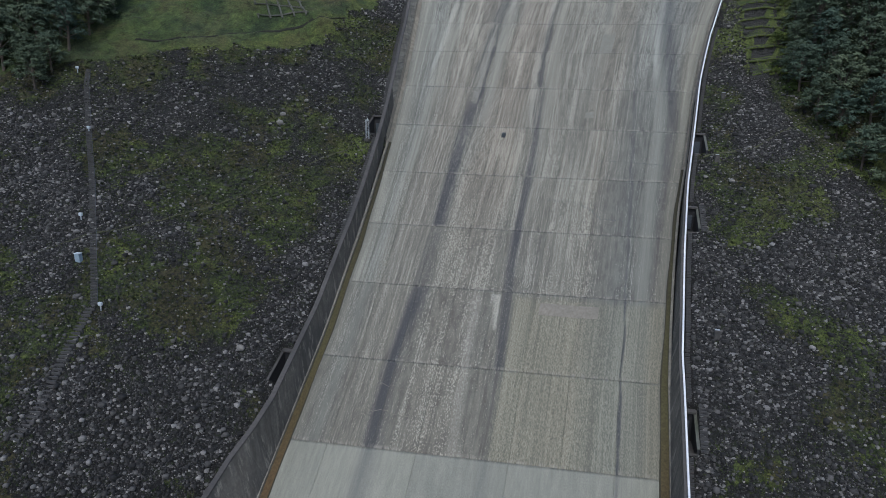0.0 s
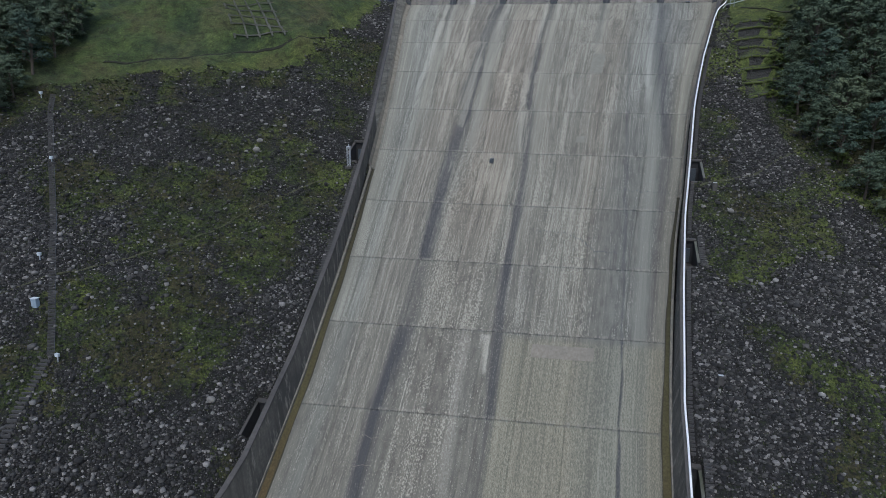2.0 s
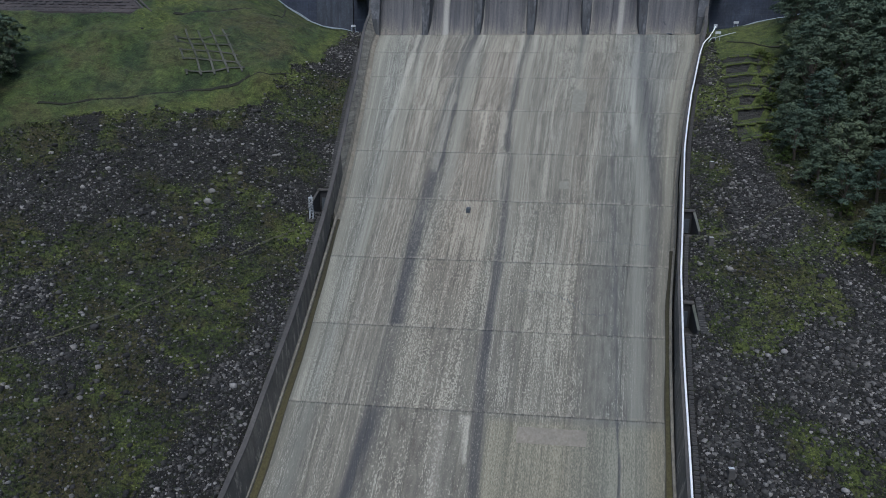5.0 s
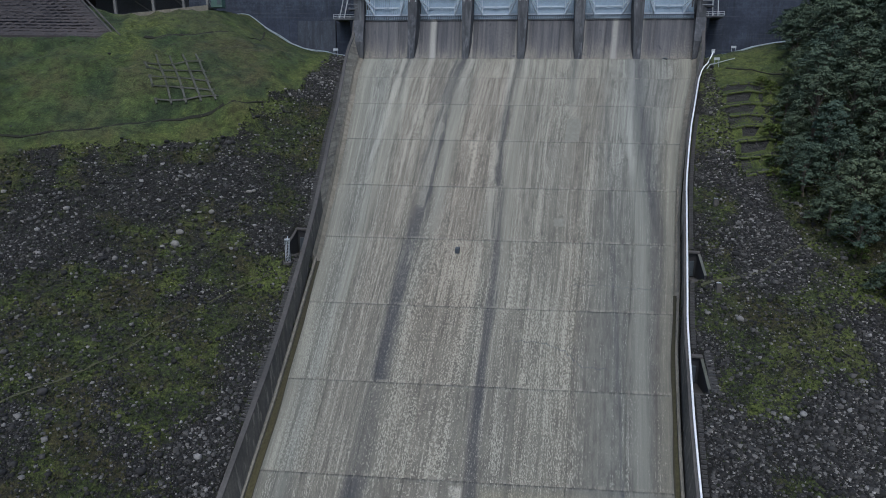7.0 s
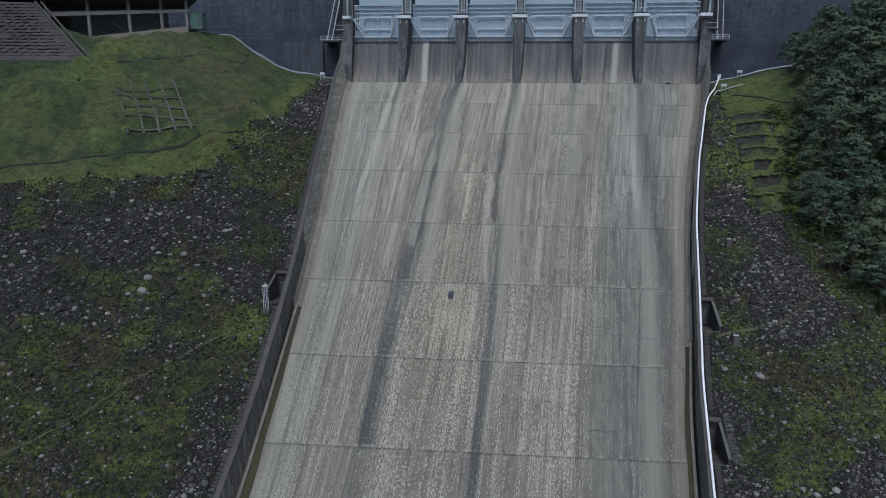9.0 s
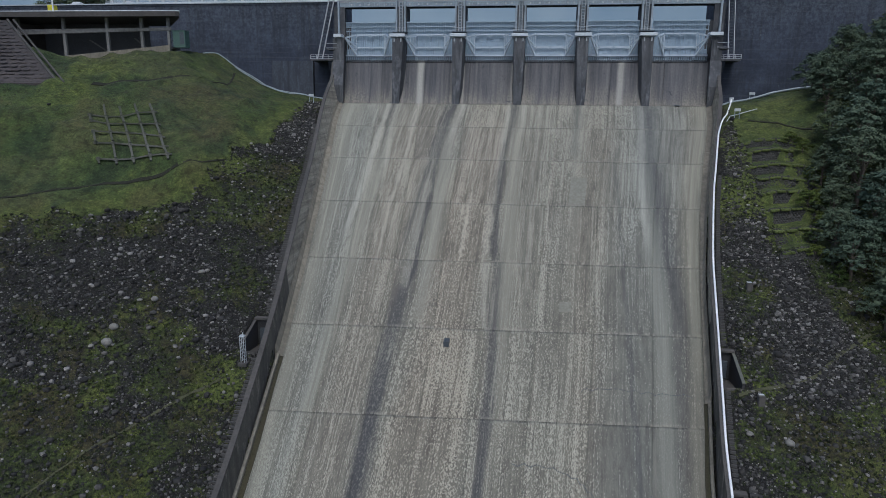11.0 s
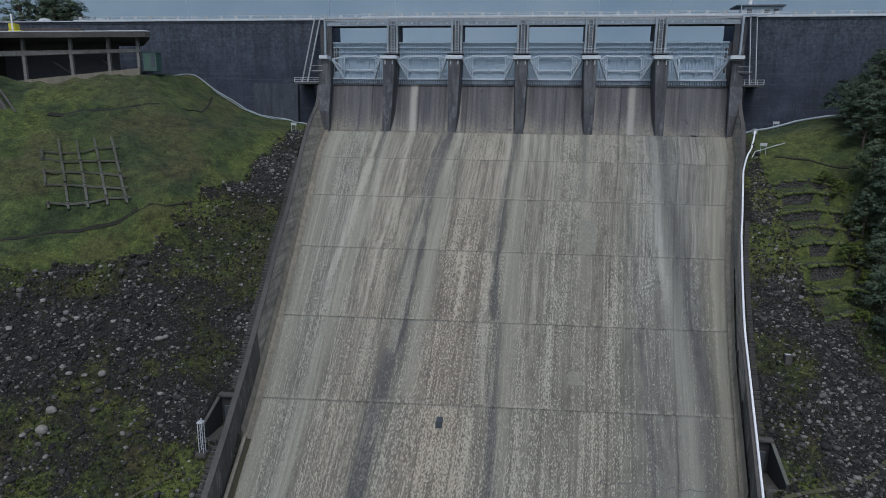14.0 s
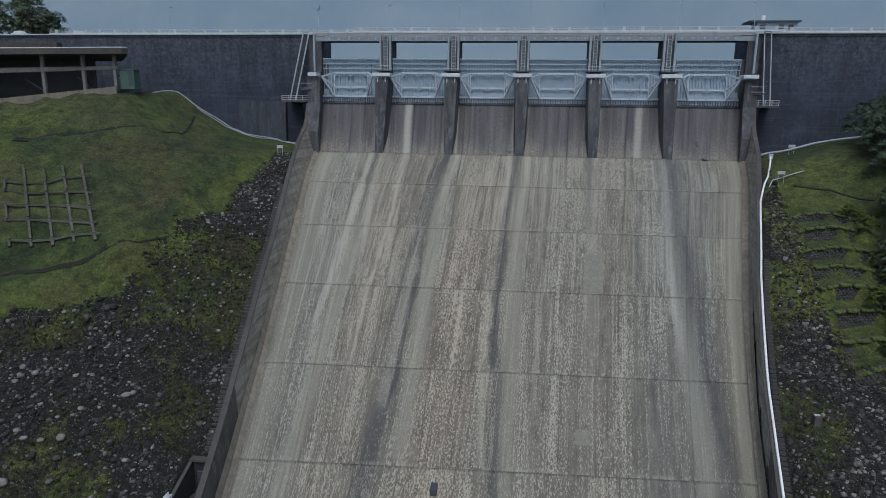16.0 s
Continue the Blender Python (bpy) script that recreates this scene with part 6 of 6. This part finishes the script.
part("roof_post", box(B(), (-119.6, -4.1, 21.6), (-119.35, -3.9, 26.8)), M_WHITE, bld, "white post")

for ob in bld.children:
    for v in ob.data.vertices:
        v.co.y += 0.25 * min(0.0, v.co.x + 89)  # the front runs at a slant to the dam
        v.co.z += (0.03 + 0.10 * min(1.0, max(0.0, (18.5 - v.co.z) / 5.5))) * (v.co.x + 94.0)  # and the ground falls away along it

M_GREEN = plain("green_paint", (0.06, 0.115, 0.095), 0.6)
gc = thing("equipment_cabin", "green steel equipment cabin beside the lookout", "cabin", (-86.2, -9.0, 13.9))
part("cabin_body", box(B(), (-1.7, -1.0, -0.6), (1.6, 1.2, 3.5), 0.05), M_GREEN, gc)
part("cabin_door", box(B(), (0.2, -1.06, 0.2), (1.3, -1.0, 3.2), 0.02), M_DARKSTEEL, gc)
part("cabin_roof", box(B(), (-1.85, -1.15, 3.5), (1.75, 1.35, 3.63), 0.02), M_GREEN, gc)

M_YELLOW = plain("yellow_paint", (0.55, 0.5, 0.03), 0.5, 0, 0.1)
ye = thing("yellow_machine", "yellow wheeled machine parked on the lookout roof", "machine", (-125.2, -4.0, 20.65))
part("machine_body", box(B(), (-1.5, -1.0, 0.6), (1.5, 1.0, 2.6), 0.15), M_YELLOW, ye)
part("machine_cab", box(B(), (-1.3, -0.9, 2.6), (0.4, 0.9, 4.2), 0.12), M_YELLOW, ye)
for sx in (-1, 1):
    for sy in (-1, 1):
        part("wheel", rod(B(), (sx, sy * 0.75, 0.5), (sx, sy * 1.05, 0.5), 0.5, 0.5, 14), M_DARKSTEEL, ye)

M_OLD = concrete("old_brown_masonry", (0.085, 0.07, 0.062), (0.04, 0.036, 0.034), 0.7, 0.6)
ow = thing("old_wall", "low brown ruined wall with leaning timbers behind the lookout", "wall")
part("wall_body", box(B(), (-142, 7.4, 17.0), (-116, 9.3, 25.2), 0.1), M_OLD, ow)
for i in range(9):
    x = -131 + 1.7 * i
    part("timber", bar(B(), (x, 6.9, 21.5), (x + 1.6 * math.sin(3.7 * i), 7.2, 24.2 + 0.6 * math.sin(2.1 * i)), 0.16), M_BARK, ow)

# masonry embankment below the lookout's far end
M_MASON = concrete("dark_masonry", (0.060, 0.052, 0.050), (0.026, 0.024, 0.025), 0.8, 0.4)
em = thing("masonry_embankment", "dark stone-faced embankment with a pale kerb", "embankment", kind="structure")
A_, B_, C_, D_ = Vector((-98.5, -39.5, 3.2)), Vector((-140, -60, 2.2)), Vector((-124, -22, 18.6)), Vector((-160, -34, 18.6))
bm = B()
vv = [bm.verts.new(p) for p in (A_ - Vector((0, 0, 5)), B_ - Vector((0, 0, 5)), D_ + Vector((0, 26, -20)), C_ + Vector((0, 12, -20)), A_, B_, D_ + Vector((0, 0, 0)), C_, D_ + Vector((0, 26, 0)), C_ + Vector((0, 12, 0)))]
for f in ((4, 5, 6, 7), (7, 6, 8, 9), (0, 4, 7, 9, 3), (0, 1, 5, 4)):
    bm.faces.new([vv[i] for i in f])
bmesh.ops.recalc_face_normals(bm, faces=bm.faces)
part("stone_face", bm, M_MASON, em)
stone_mesh = []
for v, f in rock_templates(1, 5, 0.10):
    me = bpy.data.meshes.new("stone")
    me.from_pydata(v.tolist(), [], f.tolist())
    me.materials.append(M_MASON)
    stone_mesh.append(me)
run_, rise_ = (B_ - A_).normalized(), (C_ - A_).normalized()
for i in range(18):
    for j in range(17):
        q = (i + 0.5) / 18
        p = A_.lerp(C_, q) + run_ * (0.9 + 1.9 * j + 0.9 * math.sin(2.7 * i) ** 2 + rng.uniform(-0.25, 0.25))
        ob = new("stone", stone_mesh[(3 * i + 7 * j) % 5])
        ob.parent = em
        turn = Matrix((run_, rise_ - run_ * run_.dot(rise_), run_.cross(rise_))).transposed()
        for c_ in range(3):
            turn.col[c_].normalize()
        ob.matrix_local = Matrix.Translation(p) @ turn.to_4x4() @ Matrix.Rotation(rng.uniform(-0.09, 0.09), 4, "Z") @ Matrix.Diagonal((rng.uniform(0.8, 1.2), rng.uniform(0.5, 0.85), rng.uniform(0.10, 0.24), 1))
part("kerb", bar(B(), A_ + Vector((0.1, 0, 0.2)), C_ + Vector((0.1, 0, 0.2)), 0.5, 0.4), M_CAP, em, "pale kerb")
part("kerb", bar(B(), A_ + Vector((1.5, 0.3, 0.2)), C_ + Vector((1.5, 0.3, 0.2)), 0.35, 0.3), M_CAP, em, "pale kerb")

# ---- on the crest ----
lamp = thing("street_lamp", "slender grey lamp post on the dam crest", "street lamp", (-88.2, 12.0, 27.4), group="crest lamps")
part("pole", rod(B(), (0, 0, 0), (0, 0, 6.6), 0.11, 0.07), M_STEEL, lamp)
part("arm", bar(B(), (0, 0, 6.5), (0, 1.4, 6.8), 0.08), M_STEEL, lamp)
part("lamp_head", box(B(), (-0.15, 1.2, 6.7), (0.15, 1.9, 6.85), 0.03), M_STEEL, lamp)
for x in (-32.2, -15.3, 1.3, 17.9, 34.6, 50.6):
    copy_thing(lamp, pose(x, 12.0, 27.4))
md = thing("camera_mast", "thick grey mast with instruments on the crest", "mast", (-49.6, 12.0, 27.4))
part("pole", rod(B(), (0, 0, 0), (0, 0, 6.2), 0.24, 0.2), M_STEEL, md)
part("head", box(B(), (-0.4, -0.4, 5.6), (0.4, 0.4, 6.7), 0.05), M_STEEL, md)

hut = thing("crest_hut", "flat-roofed grey control hut on the dam crest", "hut", (56.0, 16.0, 27.4))
part("hut_wall", box(B(), (-4.2, -2.0, 0), (4.4, 2.0, 2.6)), M_STEEL, hut)
part("hut_roof", box(B(), (-6.2, -2.8, 2.6), (4.9, 2.6, 2.95), 0.04), M_DARKSTEEL, hut)
for x in (-3.0, 1.0, 3.0):
    w = part("window", box(B(), (x - 0.68, -2.05, 0.92), (x + 0.68, -2.0, 2.18), 0.01), M_RAIL, hut)
    part("pane", box(B(), (x - 0.6, -2.07, 1.0), (x + 0.6, -2.055, 2.1)), M_DARKSTEEL, w)
part("dome", rod(B(), (-2.4, 0, 2.95), (-2.4, 0, 4.3), 0.45, 0.5, 12), M_WHITE, hut, "white weather dome")


def car(x, y, z, paint, label):
    c = thing("car", label, "car", (x, y, z), group="parked cars")
    bm = B()
    prism(bm, [(-0.85, 0.35), (-0.88, 0.8), (-0.80, 0.95), (0.80, 0.95), (0.88, 0.8), (0.85, 0.35)], -2.2, 2.2)
    part("body", bm, paint, c)
    bm = B()
    lo4 = [bm.verts.new(p) for p in ((-1.7, -0.8, 0.95), (1.3, -0.8, 0.95), (1.3, 0.8, 0.95), (-1.7, 0.8, 0.95))]
    hi4 = [bm.verts.new(p) for p in ((-1.3, -0.65, 1.55), (0.6, -0.65, 1.55), (0.6, 0.65, 1.55), (-1.3, 0.65, 1.55))]
    bm.faces.new(hi4)
    for i in range(4):
        bm.faces.new((lo4[i], lo4[(i + 1) % 4], hi4[(i + 1) % 4], hi4[i]))
    bmesh.ops.recalc_face_normals(bm, faces=bm.faces)
    part("cabin", bm, paint, c)
    for sx in (-1.35, 1.35):
        for sy in (-0.88, 0.88):
            w = part("wheel", rod(B(), (sx, sy - 0.1, 0.33), (sx, sy + 0.1, 0.33), 0.33, 0.33, 14), M_DARKSTEEL, c)
            part("rim", rod(B(), (sx, sy - 0.11, 0.33), (sx, sy + 0.11, 0.33), 0.2, 0.2, 10), M_RAIL, w)


car(-115.2, 15.0, 27.2, M_RAIL, "pale car parked on the dam crest road")
car(-132.0, 15.0, 27.2, M_RAIL, "pale grey car parked on the dam crest road")
for x, y, q in ((-139, 27, 1.15), (-144, 29, 1.25), (-134, 28, 0.95), (-150, 27, 1.2), (-141, 31, 1.3), (-136, 32, 1.05)):
    plant(TREES, x, y, q, 24.5)

# plate, patches and cracks on the chute
def patch(name, label, f0, f1, s0, s1, material, up):
    bm = B()
    uv = bm.loops.layers.uv.new("UVMap")
    n, m = 6, 2
    rowv = [[bm.verts.new(chute_point(f0 + (f1 - f0) * j / (m - 1), s0 + (s1 - s0) * i / (n - 1), up)) for j in range(m)] for i in range(n)]
    low = [[bm.verts.new(v.co - Vector((0, 0, 0.1))) for v in r] for r in rowv]
    for i in range(n - 1):
        bm.faces.new((rowv[i][0], rowv[i + 1][0], rowv[i + 1][1], rowv[i][1]))
        for j in (0, 1):
            bm.faces.new((rowv[i][j], rowv[i + 1][j], low[i + 1][j], low[i][j]))
    for i in (0, n - 1):
        bm.faces.new((rowv[i][0], rowv[i][1], low[i][1], low[i][0]))
    for f in bm.faces:
        for l in f.loops:
            l[uv].uv = (93 * f0, 40 + l.vert.co.y)
    bmesh.ops.recalc_face_normals(bm, faces=bm.faces)
    return tagged(part(name, bm, material, None), label, "repair patch", "", "structure")


def frac(x, y):
    return float((x - left_edge(y)) / (right_edge(y) - left_edge(y)))


patch("repair_patch", "smooth pale repair patch in the chute floor", frac(12.9, -30), frac(16.3, -30), -30.5, -38.6, M_PATCH, 0.03)
patch("repair_patch", "thin tan repair strip across the chute", frac(5.2, -109), frac(16.0, -109), -108.9, -111.2, M_TAN, 0.03)
patch("repair_patch", "small square repair patch in the chute floor", frac(10.2, -60), frac(12.3, -60), -60.3, -62.2, M_PATCH, 0.03)
pl = thing("steel_plate", "small dark square plate set in the chute", "plate", tuple(chute_point(frac(-8.5, -68.5), -68.3, 0.05)))
part("plate_body", box(B(), (-0.45, -0.8, -0.5), (0.45, 0.8, 0.5), 0.03), M_DARKSTEEL, pl)

def crack(label, pts, material, width):
    """A crack through points (x, y) of the chute floor."""
    c = thing("crack", label, "crack", kind="structure")
    q = []
    for (xa, ya), (xb, yb) in zip(pts, pts[1:]):
        for i in range(6):
            x, y = xa + (xb - xa) * i / 6, ya + (yb - ya) * i / 6 + 0.22 * math.sin(2.7 * (xa + i))
            q.append(chute_point(frac(x, y), float(along(x, y)), 0.012))
    for a, b in zip(q, q[1:]):
        part("crack_piece", bar(B(), a, b + (b - a) * 0.1, width, 0.03), material, c)


crack("thin dark crack wandering across the chute floor", [(3.3, -85.3), (8.6, -85.0), (12.5, -86.1), (15.3, -88.4), (20.9, -88.3)], M_DARKSTEEL, 0.09)
crack("thin dark crack near the east side of the chute", [(13.5, -74.0), (18.7, -73.3), (24.8, -73.4), (31.4, -73.0)], M_DARKSTEEL, 0.07)
crack("thin pale sealed crack across the lower slabs", [(-25.5, -127.6), (-19.0, -127.2), (-12.0, -127.6)], M_FILLET, 0.08)
crack("thin pale sealed crack across the lower slabs", [(-25.5, -131.6), (-18.0, -131.4), (-11.0, -131.5)], M_FILLET, 0.08)
hole = chute_point(frac(39.5, 0), 0.2, 0.03)
sp = thing("spall", "small dark broken hole at the foot of the crest slab", "hole", tuple(hole), kind="structure")
bm = B()
for k in range(5):
    rod(bm, (0.35 * math.sin(2.4 * k), 0.3 * math.cos(3.1 * k), -0.2), (0.4 * math.sin(2.4 * k), 0.3 * math.cos(3.1 * k), 0.02 + 0.02 * k), 0.55 + 0.1 * (k % 2), 0.4, 7)
part("broken_edge", bm, M_DARKSTEEL, sp)
